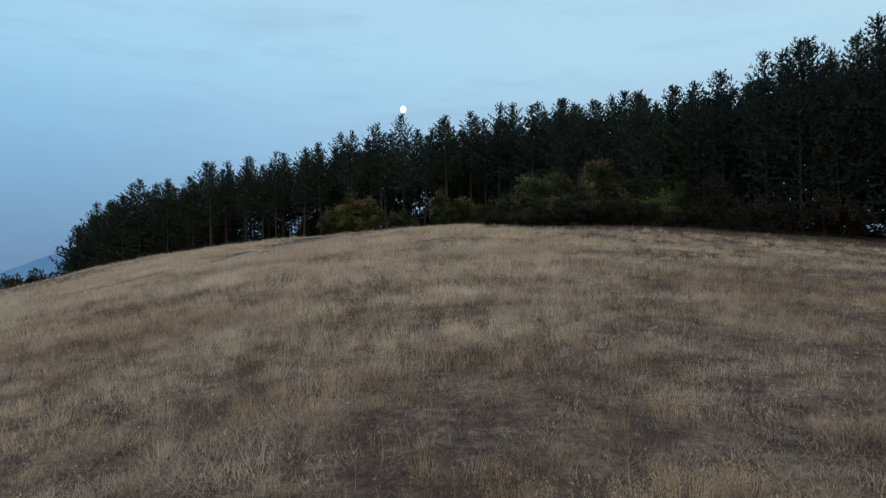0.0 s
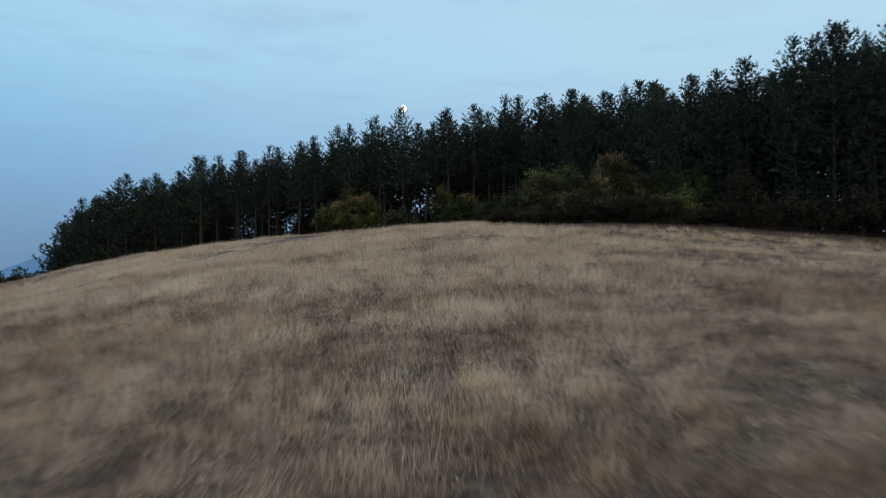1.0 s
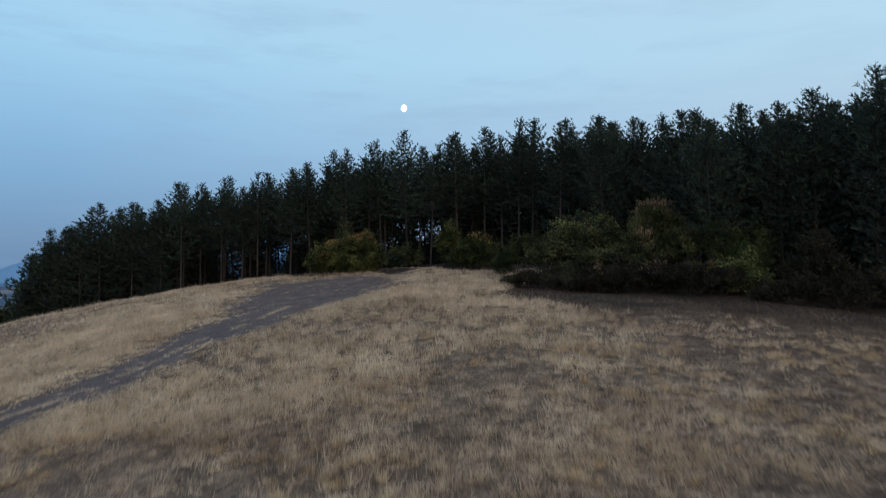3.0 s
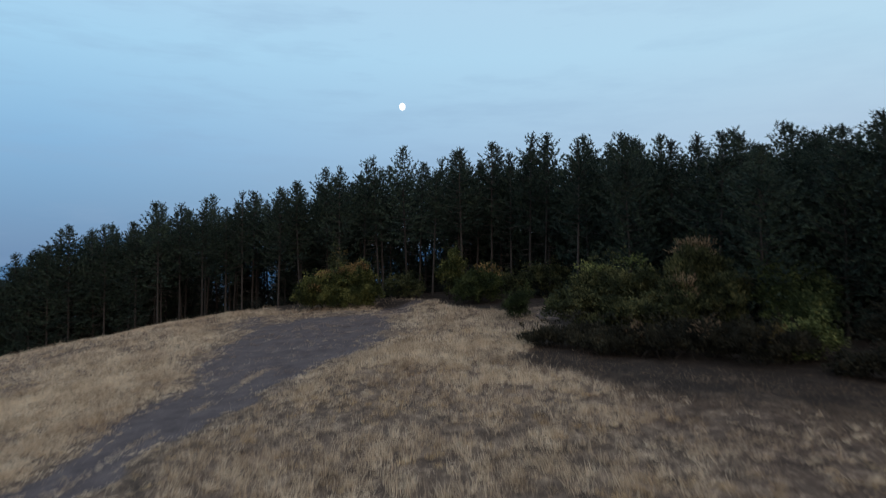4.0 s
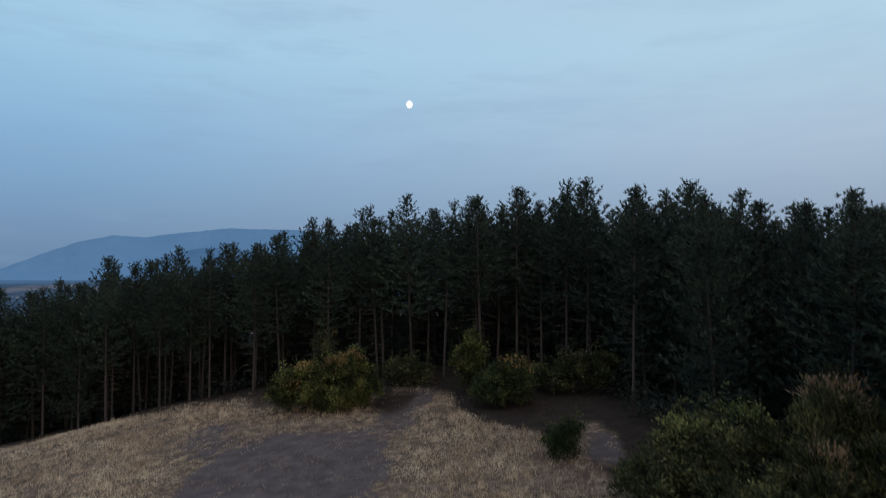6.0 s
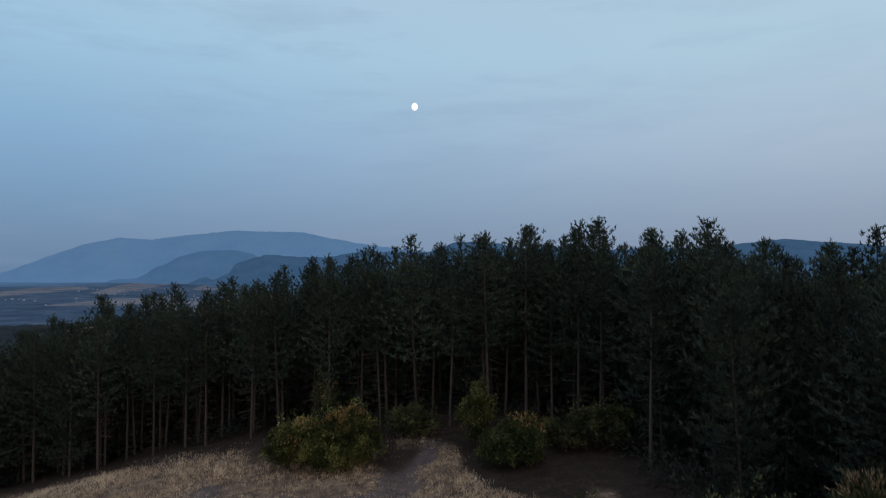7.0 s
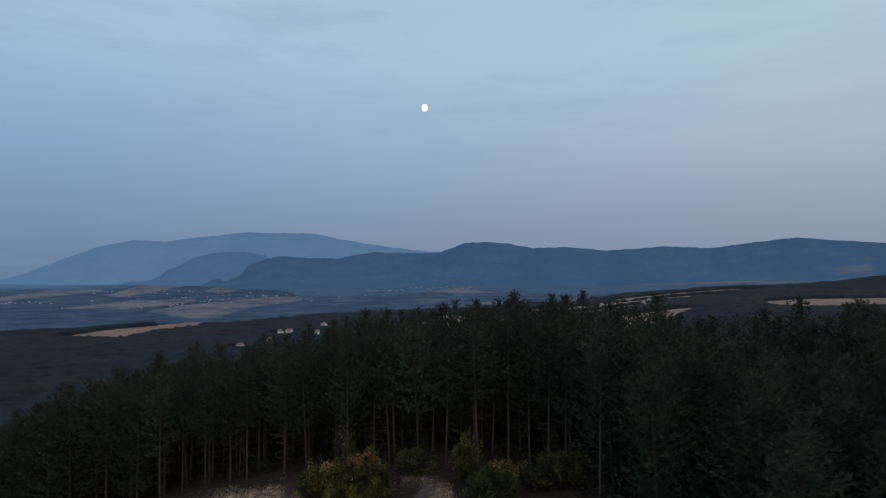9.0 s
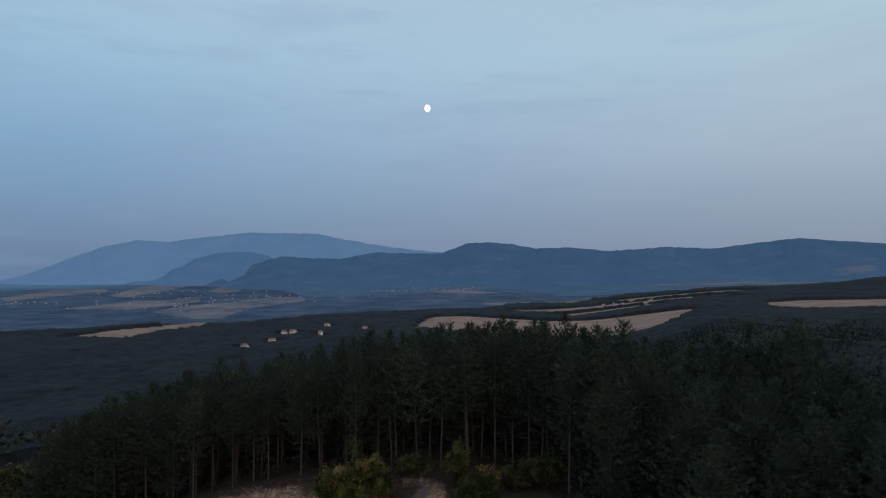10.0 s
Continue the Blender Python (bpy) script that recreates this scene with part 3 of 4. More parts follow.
def pine_parts(seed, height, clear, spread, clumps, quads, size, ragged=0.0, limbed=True):
    """Meshes of one black pine: bare lower stem, whorls of limbs that turn up at the tips, tufts of needles."""
    rng = np.random.RandomState(seed)
    r0 = 0.0065 * height + 0.025
    bend = rng.uniform(-0.022, 0.022, 2) * height
    hs = np.linspace(-0.4, height, 9)
    u = np.clip(hs / height, 0, 1)
    stem_x, stem_y = bend[0] * np.sin(2.2 * u + rng.uniform(0, 1)) * u, bend[1] * np.sin(2.6 * u) * u
    rr = r0 * (1 - 0.86 * u ** 1.15)
    rr[0] *= 1.25
    trunk = tubes([np.stack([stem_x, stem_y, hs, rr], 1)], 7)

    limbs, dead, centres, ways, sizes, counts = [], [], [], [], [], []

    def tuft(p, way, big, k):
        centres.append(p)
        ways.append(way)
        sizes.append(big)
        counts.append(k)

    whorl = clear * height
    h = whorl
    while h < height - 0.35:
        d = height - h
        v = (h - whorl) / (height - whorl)
        fine = limbed or d < 0.24 * height
        reach = min(np.interp(d, (0, 0.5, 1.0, 1.6, 2.6, 4.0, 6.0), (0.14, 0.34, 0.54, 0.82, 1.3, 2.0, 2.8)), spread * min(1.0, 0.66 + 1.5 * v))
        turn, k = rng.uniform(0, 6.28), rng.randint(4, 7)
        for q in range(k):
            if rng.uniform() < ragged * (1.2 - v):
                continue
            a = turn + 6.283 * q / k + rng.uniform(-0.3, 0.3)
            ln = reach * rng.uniform(0.6, 1.2)
            droop = -0.12 + 0.30 * v + 0.25 * v ** 4 + 0.55 * math.exp(-d / 1.3) + rng.uniform(-0.10, 0.12)
            level = h + rng.uniform(-0.1, 0.1)
            sx, sy = np.interp(level, hs, stem_x), np.interp(level, hs, stem_y)
            s = np.linspace(0, 1, 4)
            rise = ln * (droop * s + 0.40 * s ** 2.4)
            line = np.stack([sx + np.cos(a) * ln * s, sy + np.sin(a) * ln * s, level + rise, 0.026 * (1 - v * 0.6) * (1.05 - s) + 0.006], 1)
            if limbed:
                limbs.append(line[[0, 2, 3]])
            step = (0.16 if d < 4 else 0.23) if fine else 0.46
            n = max(4, int(round(clumps * ln / step / 8)))
            big = size * (1.12 if d > 4 else 0.72 + 0.10 * d) if fine else 1.8 * size
            for u in np.linspace(0.20 if d > 1.5 else 0.08, 1.0, n):
                u = min(1.0, u + rng.uniform(-0.05, 0.05))
                p = np.array([np.interp(u, s, line[:, i]) for i in range(3)])
                # side twigs, widest two thirds out, that sweep forwards and up
                off = rng.normal(0, 0.25) * ln * math.sin(math.pi * min(1, 0.15 + 0.8 * u))
                p += (-np.sin(a) * off, np.cos(a) * off, rng.normal(0, 0.03) + 0.12 * abs(off))
                b = a + np.clip(off, -0.7, 0.7)
                tuft(p, (np.cos(b) * 0.8, np.sin(b) * 0.8, 0.5 + 0.45 * u + 0.5 * v ** 3 + 0.9 * math.exp(-d / 1.2)), big, quads if fine else 5)
            # dense inner needles near the stem
            if d > 2.2:
                tuft(line[1, :3] + rng.normal(0, 0.15, 3), (np.cos(a), np.sin(a), 0.3), size * min(1.9, 0.5 * d), 5)
        h += (0.043 - 0.020 * v) * height * rng.uniform(0.85, 1.15)
    # the leader: short candles up the last of the stem
    for q in np.linspace(0.9, 0.02, 8):
        a = rng.uniform(0, 6.28)
        tuft((stem_x[-1] + 0.04 * np.cos(a), stem_y[-1] + 0.04 * np.sin(a), height - q), (np.cos(a) * 0.35, np.sin(a) * 0.35, 1.6), size * (0.6 + 0.3 * q), 5)
    # dead limbs on the bare stem
    for h in np.arange(0.06 * height, whorl + 0.6, 0.24):
        a, ln = rng.uniform(0, 6.28), rng.uniform(0.3, 1.0) * (0.6 + 1.2 * h / max(whorl, 1))
        sx, sy = np.interp(h, hs, stem_x), np.interp(h, hs, stem_y)
        e = np.array((sx + ln * np.cos(a), sy + ln * np.sin(a), h + rng.uniform(-0.25, 0.10) * ln))
        dead.append(np.array([(sx, sy, h, 0.020), (*e, 0.008)]))
        for _ in range(2):
            u, c = rng.uniform(0.35, 0.9), a + rng.uniform(-1.0, 1.0)
            f = np.array((sx, sy, h)) * (1 - u) + e * u
            dead.append(np.array([(*f, 0.010), (f[0] + 0.45 * np.cos(c), f[1] + 0.45 * np.sin(c), f[2] + rng.uniform(-0.2, 0.1), 0.004)]))
    c, w, big = np.repeat(np.array(centres), counts, 0), np.repeat(unit(np.array(ways)), counts, 0), np.repeat(sizes, counts)
    n = len(c)
    v = unit(0.8 * w + rng.normal(0, 0.42, (n, 3)) + (0, 0, 0.12))
    crown = spikes(c + rng.normal(0, 0.035, (n, 3)), v, big * rng.uniform(0.65, 1.25, n), big * rng.uniform(0.22, 0.38, n), rng)
    return trunk, tubes(limbs, 3) if limbs else None, tubes(dead, 3), crown


PINE_LABELS = {
    "tall": "tall dark green black pine with a bare lower stem",
    "skirted": "dark green black pine with branches low down the stem",
    "low": "young dark green pine branched down to the grass",
}


def pine(seed, height, clear, spread, clumps, quads, size, label, ragged=0.0, limbed=True):
    trunk, limbs, dead, crown = pine_parts(seed, height, clear, spread, clumps, quads, size, ragged, limbed)
    tree = thing("pine_tree", label, "tree", (0, 0, -200), "pines of the wood")
    verts, faces = trunk
    if limbs:
        verts, faces = np.concatenate([verts, limbs[0]]), np.concatenate([faces, limbs[1] + len(verts)])
    part("trunk", mesh_from("pine_trunk", verts, faces, bark, True), tree, "grey brown scaly bark")
    tagged(part("dead_wood", mesh_from("dead_wood", *dead, dead_wood), tree, "bare grey dead lower branches"), kind="stuff")
    part("crown", mesh_from("pine_crown", *crown, needles), tree)
    return tree


near_pines = [pine(11 + i, 14.0, (0.36, 0.42, 0.30, 0.40, 0.33, 0.45)[i], (2.7, 2.4, 2.9, 2.5, 3.0, 2.4)[i], 8, 6, 0.27, PINE_LABELS["tall"], 0.18) for i in range(6)]
skirted_pines = [pine(41 + i, 13.0, (0.08, 0.14, 0.11)[i], (2.7, 2.5, 2.9)[i], 8, 6, 0.27, PINE_LABELS["skirted"], 0.10) for i in range(3)]
back_pines = [pine(31 + i, 14.0, (0.14, 0.10, 0.18, 0.12)[i], 2.8, 8, 6, 0.30, PINE_LABELS["tall"], 0.10, False) for i in range(4)]
low_pines = [pine(51 + i, 7.0, 0.06, 2.1, 6, 6, 0.30, PINE_LABELS["low"]) for i in range(2)]


def plant(source, x, y, top, rng, wide=1.0, tall=14.0):
    g = float(terrain(x, y))
    k = max(top - g, 3.0) / tall
    m = Matrix.LocRotScale((x, y, g), Euler((rng.uniform(-0.03, 0.03), rng.uniform(-0.045, 0.012), rng.uniform(0, 6.28))), None)
    tree = copy_thing(source, m)
    tree.scale = (k * wide * rng.uniform(0.85, 1.1),) * 2 + (k,)
    return tree


# tops of the wood: x and height above the datum
TOPS = ((-50, -45, -40.5, -38, -32, -27, -22, -16, -12, -7, -4, 1, 6, 9, 13, 16, 20, 24, 30, 40, 60), (6.2, 9.2, 12.4, 13.9, 14.9, 16.5, 17.1, 17.7, 19.0, 20.0, 20.6, 21.0, 21.2, 21.0, 19.8, 19.0, 18.3, 18.5, 20.0, 20.6, 20.6))
# trees that stand out: x, y, top
MARKED = [
    (-4.3, 76.6, 20.6), (-6.9, 77.6, 20.0), (-10.4, 76.8, 19.0), (6.3, 74.5, 21.4), (8.3, 75.8, 21.7), (3.3, 77.9, 21.3), (-24.5, 83.4, 17.2),
    (-16.7, 80.5, 17.4), (-11.8, 79.2, 19.2), (15.1, 65.0, 19.0), (21.4, 61.2, 19.6), (17.8, 60.7, 19.0), (15.6, 67.6, 19.9), (13.3, 68.9, 19.8),
    (1.2, 82.4, 21.2), (-8.4, 78.4, 19.8), (-15.7, 86.8, 18.6), (28.0, 50.0, 20.2), (31.0, 49.6, 19.9), (25.6, 49.8, 18.9), (33.4, 50.4, 20.5), (19.7, 51.6, 17.2), (23.3, 48.2, 18.4), (15.6, 61.0, 18.5), (20.2, 54.4, 16.3), (-38.0, 81.7, 13.7),
    (-32.7, 79.7, 14.0), (-27.5, 79.9, 16.0), (12.4, 67.3, 20.2), (16.2, 77.7, 21.7), (15.6, 52.0, 16.2), (-0.5, 85.5, 21.1), (-2.9, 86.5, 20.5), (-2.2, 93.0, 20.3), (-3.4, 81.2, 20.0), (-19.9, 84.7, 16.7), (-23.2, 79.4, 16.4), (-19.5, 78.4, 16.9), (-16.0, 77.6, 17.2), (-25.5, 79.1, 15.9), (5.0, 77.0, 20.2),
]


def build_wood():
    rng = np.random.RandomState(4)
    placed = []

    def clear_of(x, y, gap):
        return all((x - a) ** 2 + (y - b) ** 2 > gap * gap for a, b in placed)

    for i, (x, y, top) in enumerate(MARKED):
        plant(skirted_pines[i % 3] if x > 11 else near_pines[i % 6], x, y, top, rng, 1.0, 13.0 if x > 11 else 14.0)
        placed.append((x, y))
    count = 0
    for row in range(12):
        x = -46.0
        while x < 44:
            x += rng.uniform(1.6, 3.0) * (1 if row < 4 else 1.1) * (0.85 if x < -10 else 0.95)
            y = np.interp(x, *EDGE) + row * 3.1 + rng.uniform(-1.2, 1.2)
            if abs(x - np.interp(y, TRACK[:, 1], TRACK[:, 0])) < 1.1 or not clear_of(x, y, 1.7):
                continue
            if row > 8 and x < 9 or row > 5 and -29 < x < -21.5 or row > 8 and -6 < x < 1 or y > 98 or row > 4 and x > 34:
                continue
            top = np.interp(x, *TOPS) + rng.uniform(-1.9, 0.5) - (0.6 if row == 0 else 0)
            if x > 11 and y > 70:
                top += 1.2
            right = x > 11 or x < -29
            if right and row < 2:
                plant(skirted_pines[rng.randint(3)], x, y, top, rng, 1.1, 13.0)
            elif not right and (row < 2 or -32 < x < -17):
                plant(near_pines[rng.randint(6)], x, y, top, rng, 1.15)
            else:
                plant(back_pines[rng.randint(4)], x, y, top, rng)
            placed.append((x, y))
            count += 1
    # young pines behind the open part of the wood
    for x, y in zip(rng.uniform(-35, -13, 46), rng.uniform(87, 99, 46)):
        if -26.5 < x < -24:
            continue
        plant(low_pines[rng.randint(2)], x, y, float(terrain(x, y)) + rng.uniform(4.2, 6.2), rng, 1.25, 7.0)
    for x, y, tall in ((-2.2, 90.0, 4.4), (-3.5, 92.5, 4.0), (-0.9, 93.5, 4.6), (-2.4, 96.5, 5.0), (-4.4, 96.0, 4.6), (0.6, 97.0, 4.6)):
        plant(low_pines[rng.randint(2)], x, y, float(terrain(x, y)) + tall, rng, 1.3, 7.0)
    for x, y, top in ((-45.4, 84.4, 8.9), (-43.2, 83.2, 10.0), (-40.6, 82.0, 11.8), (-47.5, 87, 6.0)):
        plant(low_pines[count % 2], x, y, top, rng, 1.0, 7.0)
        count += 1
    for source in near_pines + skirted_pines + back_pines + low_pines:
        for child in source.children_recursive:
            bpy.data.objects.remove(child)
        bpy.data.objects.remove(source)


build_wood()

# ---- shrubs at the wood's edge ----


def shrub(label, at, lobes, leaf, seed, leaves=900, size=0.2, autumn=(), stems=9, name="shrub", upright=0.0, autumn_of=None):
    """A shrub of rounded, uneven lobes (x, y, z, radius across, radius up) from the base, on bare stems."""
    rng = np.random.RandomState(seed)
    z0 = float(terrain(at[0], at[1]))
    bush = thing(name, label, "shrub", (at[0], at[1], z0), "shrubs at the wood's edge")
    lines = []
    for i, (x, y, z, a, b) in enumerate(lobes):
        for k in range(max(2, stems // len(lobes))):
            e = np.array((x, y, z)) + rng.normal(0, 0.55, 3) * (a, a, b)
            e[2] = max(e[2], 0.4)
            s = np.linspace(0, 1, 5)[:, None]
            base = np.array((x * 0.7, y * 0.7, -0.2)) + rng.normal(0, 0.2, 3) * (1, 1, 0)
            p = base + (e - base) * s + np.sin(s * 3.1) * rng.normal(0, 0.15, 3)
            lines.append(np.concatenate([p, 0.035 * (1.1 - s)], 1))
    tagged(part("woody_base", mesh_from("shrub_stems", *tubes(lines, 4), twig), bush), kind="stuff")

    lumps = []
    for x, y, z, a, b in lobes:
        lumps.append((x, y, z * 0.85, a * 0.60, b * 0.62))
        for k in range(2):
            e = rng.uniform(-0.5, 0.5, 2) * a
            lumps.append((x + e[0], y + e[1], z * 0.35, a * 0.42, max(z * 0.38, 0.3)))
        for k in range(15):
            d = unit(rng.normal(size=3))
            d[2] = abs(d[2]) * 1.0 - 0.2
            s = rng.uniform(0.22, 0.38)
            lumps.append((x + d[0] * a * 0.8, y + d[1] * a * 0.8, max(z + d[2] * b * 0.82, 0.35), a * s * 1.15, b * s * 0.9))

    def foliage(which, mat, count, name, label=""):
        vs, fs, base = [], [], 0
        for x, y, z, a, b in which:
            n = max(12, int(count * 0.95 * a * (a + b)))
            # leafy twigs that start inside the lobe and end past its surface
            d = unit(rng.normal(size=(n // 6, 3)))
            d[:, 2] = np.where(d[:, 2] < -0.45, -d[:, 2], d[:, 2])
            lump = 1 + 0.16 * np.sin(3.1 * d[:, 0] * 2 + seed) * np.sin(2.7 * d[:, 1] * 2) + rng.normal(0, 0.10, n // 6)
            tip = d * lump[:, None]
            q = np.repeat(tip, 6, 0) * rng.uniform(0.55, 1.10, (len(tip) * 6, 1))
            c = np.array((x, y, z)) + q * (a, a, b) + rng.normal(0, 0.07, q.shape)
            c[:, 2] = np.maximum(c[:, 2], 0.06)
            v = unit(np.repeat(d, 6, 0) * 0.7 + rng.normal(0, 0.6 - 0.25 * upright, q.shape) + (0, 0, 0.35 + upright))
            p, f = blades(c, v, (0.70 + 0.3 * upright) * size * rng.uniform(0.7, 1.5, len(c)), (0.70 - 0.17 * upright) * size * rng.uniform(0.35, 0.6, len(c)), rng)
            vs.append(p)
            fs.append(f + base)
            base += len(p)
        return part(name, mesh_from(name, np.concatenate(vs), np.concatenate(fs), mat), bush, label)

    # shoots that stand up out of the lobes
    shoots = []
    for x, y, z, a, b in lobes:
        for k in range(int(5 * a)):
            e = rng.uniform(-0.8, 0.8, 2) * a
            lift = b * math.sqrt(max(0.05, 1 - (e[0] ** 2 + e[1] ** 2) / (a * a * 1.3)))
            shoots.append((x + e[0], y + e[1], z + lift + 0.12, 0.16, rng.uniform(0.25, 0.6)))
    foliage(lumps, leaf, leaves, "foliage")
    foliage(shoots, leaf, leaves * 0.35, "shoot_foliage")
    if autumn:
        foliage(autumn, autumn_of or autumn_leaf, leaves * 0.3, "autumn_foliage", "russet turning leaves" if autumn_of is russet_leaf else "pale yellowing sprays" if autumn_of else "yellow brown dying leaves")
    return bush


shrub("broad green hawthorn shrub with yellowing top beside the track", (-8.9, 70.4), [(-2.5, 0.2, 1.2, 1.4, 1.2), (-0.9, -0.2, 1.5, 1.5, 1.4), (0.9, 0.2, 1.8, 1.5, 1.6), (1.7, 0, 1.1, 1.2, 1.2), (0.0, -1.0, 0.9, 1.5, 1.0), (-3.2, -0.4, 0.7, 0.9, 0.8)],
      hawthorn_leaf, 61, 820, 0.23, [(0.2, -0.9, 2.6, 0.75, 0.7), (1.1, -0.5, 3.1, 0.8, 0.45), (-1.5, -0.6, 2.5, 0.8, 0.4), (-2.4, -0.9, 1.5, 0.5, 0.4)], 14, "shrub", 0.0, russet_leaf)
shrub("tall thin brownish shrub behind the hawthorn", (-9.8, 72.6), [(0, 0, 3.0, 0.9, 1.7), (0.6, 0.3, 2.0, 1.0, 1.2)], dull_leaf, 62, 300, 0.2, [(0, 0, 3.9, 0.7, 0.9)], 8)
shrub("green shrub with an orange tip at the track's edge", (1.2, 68.8), [(0.4, 0, 1.4, 1.35, 1.4), (1.3, -0.3, 1.3, 1.0, 1.4), (-0.5, -0.3, 0.8, 1.1, 0.9)], fresh_leaf, 63, 720, 0.22, [(1.0, -0.5, 2.55, 0.9, 0.45), (1.5, -0.6, 2.1, 0.5, 0.4)], 10, "shrub", 0.0, russet_leaf)
shrub("slender light green young tree behind the shrub", (-0.4, 71.6), [(0, 0, 1.9, 1.2, 1.5), (0.1, 0, 3.2, 0.8, 1.0), (0.5, -0.3, 2.5, 0.8, 0.8)], hawthorn_leaf, 64, 460, 0.22, (), 6)
shrub("small dark green sapling standing alone in dry grass", (3.6, 59.4), [(0, 0, 0.75, 0.95, 0.75), (0.35, 0.1, 1.2, 0.6, 0.55), (-0.4, -0.1, 0.7, 0.5, 0.5)], fresh_leaf, 65, 1300, 0.14, (), 6)
shrub("low dark shrub under the pines by the track", (-4.9, 75.0), [(0, 0, 1.0, 1.4, 1.1), (1.2, 0, 0.8, 1.0, 0.9)], dull_leaf, 66, 480, 0.22, (), 8)
shrub("low dark shrub at the end of the grass", (4.6, 70.8), [(0, 0, 1.0, 1.3, 1.1), (1.5, 0.3, 1.2, 1.2, 1.3), (3.0, 0, 1.3, 1.4, 1.5)], dull_leaf, 67, 480, 0.22, (), 9)

shrub("wide green shrub thicket with pale yellowish sprays", (7.8, 53.4), [(-1.9, -0.6, 1.2, 1.5, 1.3), (-0.4, 0, 2.0, 1.7, 1.8), (1.2, 0.4, 2.3, 1.6, 1.8), (0.2, -1.9, 1.0, 1.6, 1.1), (2.2, -1.8, 1.1, 1.3, 1.2)],
      dull_leaf, 71, 640, 0.22, [(-1.0, -0.3, 3.2, 1.1, 0.5), (1.2, -0.2, 3.6, 1.0, 0.5)], 15, "shrub", 0.0, shrub_leaf)
shrub("tall bushy shrub with a reddish brown crown", (12.6, 53.4), [(0, 0, 2.2, 1.9, 2.2), (-0.1, 0.2, 3.5, 1.3, 1.45), (-1.6, -1.5, 1.5, 1.3, 1.6), (1.4, -1.0, 1.7, 1.5, 1.7)], dull_leaf, 72, 640, 0.22, [(-0.1, 0, 4.45, 1.1, 0.65), (-1.5, -2.0, 2.2, 0.8, 1.0)], 14, "shrub", 0.8, buff_leaf)
shrub("rounded dark green shrub in the thicket", (16.2, 52.2), [(0, 0, 1.8, 1.8, 1.9), (1.9, 0, 1.7, 1.7, 1.7), (0.6, -1.5, 1.1, 1.6, 1.2)], fresh_leaf, 73, 560, 0.22, (), 12, "shrub", 0.3)
shrub("low yellow green shrub before the thicket", (14.8, 46.5), [(0, 0, 1.0, 1.2, 0.95), (-1.0, 0.3, 0.7, 0.8, 0.7), (1.0, 0.4, 0.8, 0.8, 0.7)], shrub_leaf, 74, 650, 0.2, (), 8)
shrub("thin dark shrub before the pines", (18.3, 45.6), [(0, 0, 1.4, 1.3, 1.4), (0.2, 0, 2.6, 0.8, 1.1), (1.2, 0.2, 1.0, 1.1, 1.0)], dim_bramble_leaf, 75, 460, 0.22, (), 10)
shrub("low dark shrub before the pines", (20.6, 43.6), [(0, 0, 1.1, 1.2, 1.1), (1.2, 0.3, 0.9, 1.1, 0.9)], dim_bramble_leaf, 76, 480, 0.22, (), 9)
shrub("dark shrub before the pines on the slope", (24.2, 42.6), [(0, 0, 1.3, 1.3, 1.3), (1.9, 0.4, 1.0, 1.4, 1.0), (-1.5, 0.3, 0.9, 1.0, 0.9)], dim_bramble_leaf, 77, 460, 0.24, (), 9)
shrub("low dark scrub at the thicket's foot", (4.6, 49.9), [(0, 0, 0.45, 1.2, 0.6), (1.5, 0.5, 0.5, 1.2, 0.65), (-1.2, 0.4, 0.3, 0.8, 0.4), (0.6, -1.1, 0.35, 0.8, 0.5)], dim_bramble_leaf, 78, 480, 0.18, (), 9, "shrub", 0.5)
shrub("tangled dark scrub between the thicket and the grass", (7.0, 48.6), [(0, 0, 0.5, 1.3, 0.7), (1.6, -0.6, 0.6, 1.2, 0.8), (-1.0, -1.0, 0.35, 0.9, 0.5)], dim_bramble_leaf, 84, 480, 0.18, [(0.6, -0.5, 1.0, 0.6, 0.5)], 9, "shrub", 0.5, buff_leaf)
shrub("low dark scrub at the thicket's edge", (10.4, 48.8), [(0, 0, 0.6, 1.7, 0.8), (2.2, 0.2, 0.6, 1.5, 0.7), (4.0, -0.3, 0.5, 1.3, 0.6)], dim_bramble_leaf, 79, 420, 0.2, (), 8)
shrub("dark bramble scrub spilling into the dry grass", (9.0, 47.2), [(0, 0, 0.6, 1.1, 0.8), (1.7, -0.3, 0.7, 1.2, 0.95), (-1.6, 0.8, 0.4, 0.8, 0.55)], dim_bramble_leaf, 81, 520, 0.19, [(1.5, -0.6, 1.3, 0.7, 0.5)], 8, "shrub", 0.5, buff_leaf)
shrub("dark bramble scrub at the foot of the thicket", (12.3, 45.6), [(0, 0, 0.8, 1.4, 0.9), (1.5, 0.2, 0.7, 1.2, 0.8)], dim_bramble_leaf, 82, 480, 0.19, [(0.2, -0.5, 1.2, 0.7, 0.5)], 8, "shrub", 0.5)
shrub("low dark bramble scrub before the pines", (16.9, 43.4), [(0, 0, 0.7, 1.3, 0.8), (1.6, -0.4, 0.6, 1.2, 0.7), (-1.4, 0.6, 0.6, 1.1, 0.7)], dim_bramble_leaf, 83, 480, 0.2, (), 8)
shrub("rounded dark deciduous shrub on the far slope", (-55.0, 92.0), [(0, 0, 3.0, 2.6, 2.9), (4.0, 0, 2.2, 2.2, 2.2), (-4.0, 0, 2.6, 2.6, 2.5), (-8.0, 0, 2.0, 2.2, 2.0)], dull_leaf, 80, 120, 0.5, (), 12)

# ---- undergrowth below the pines ----


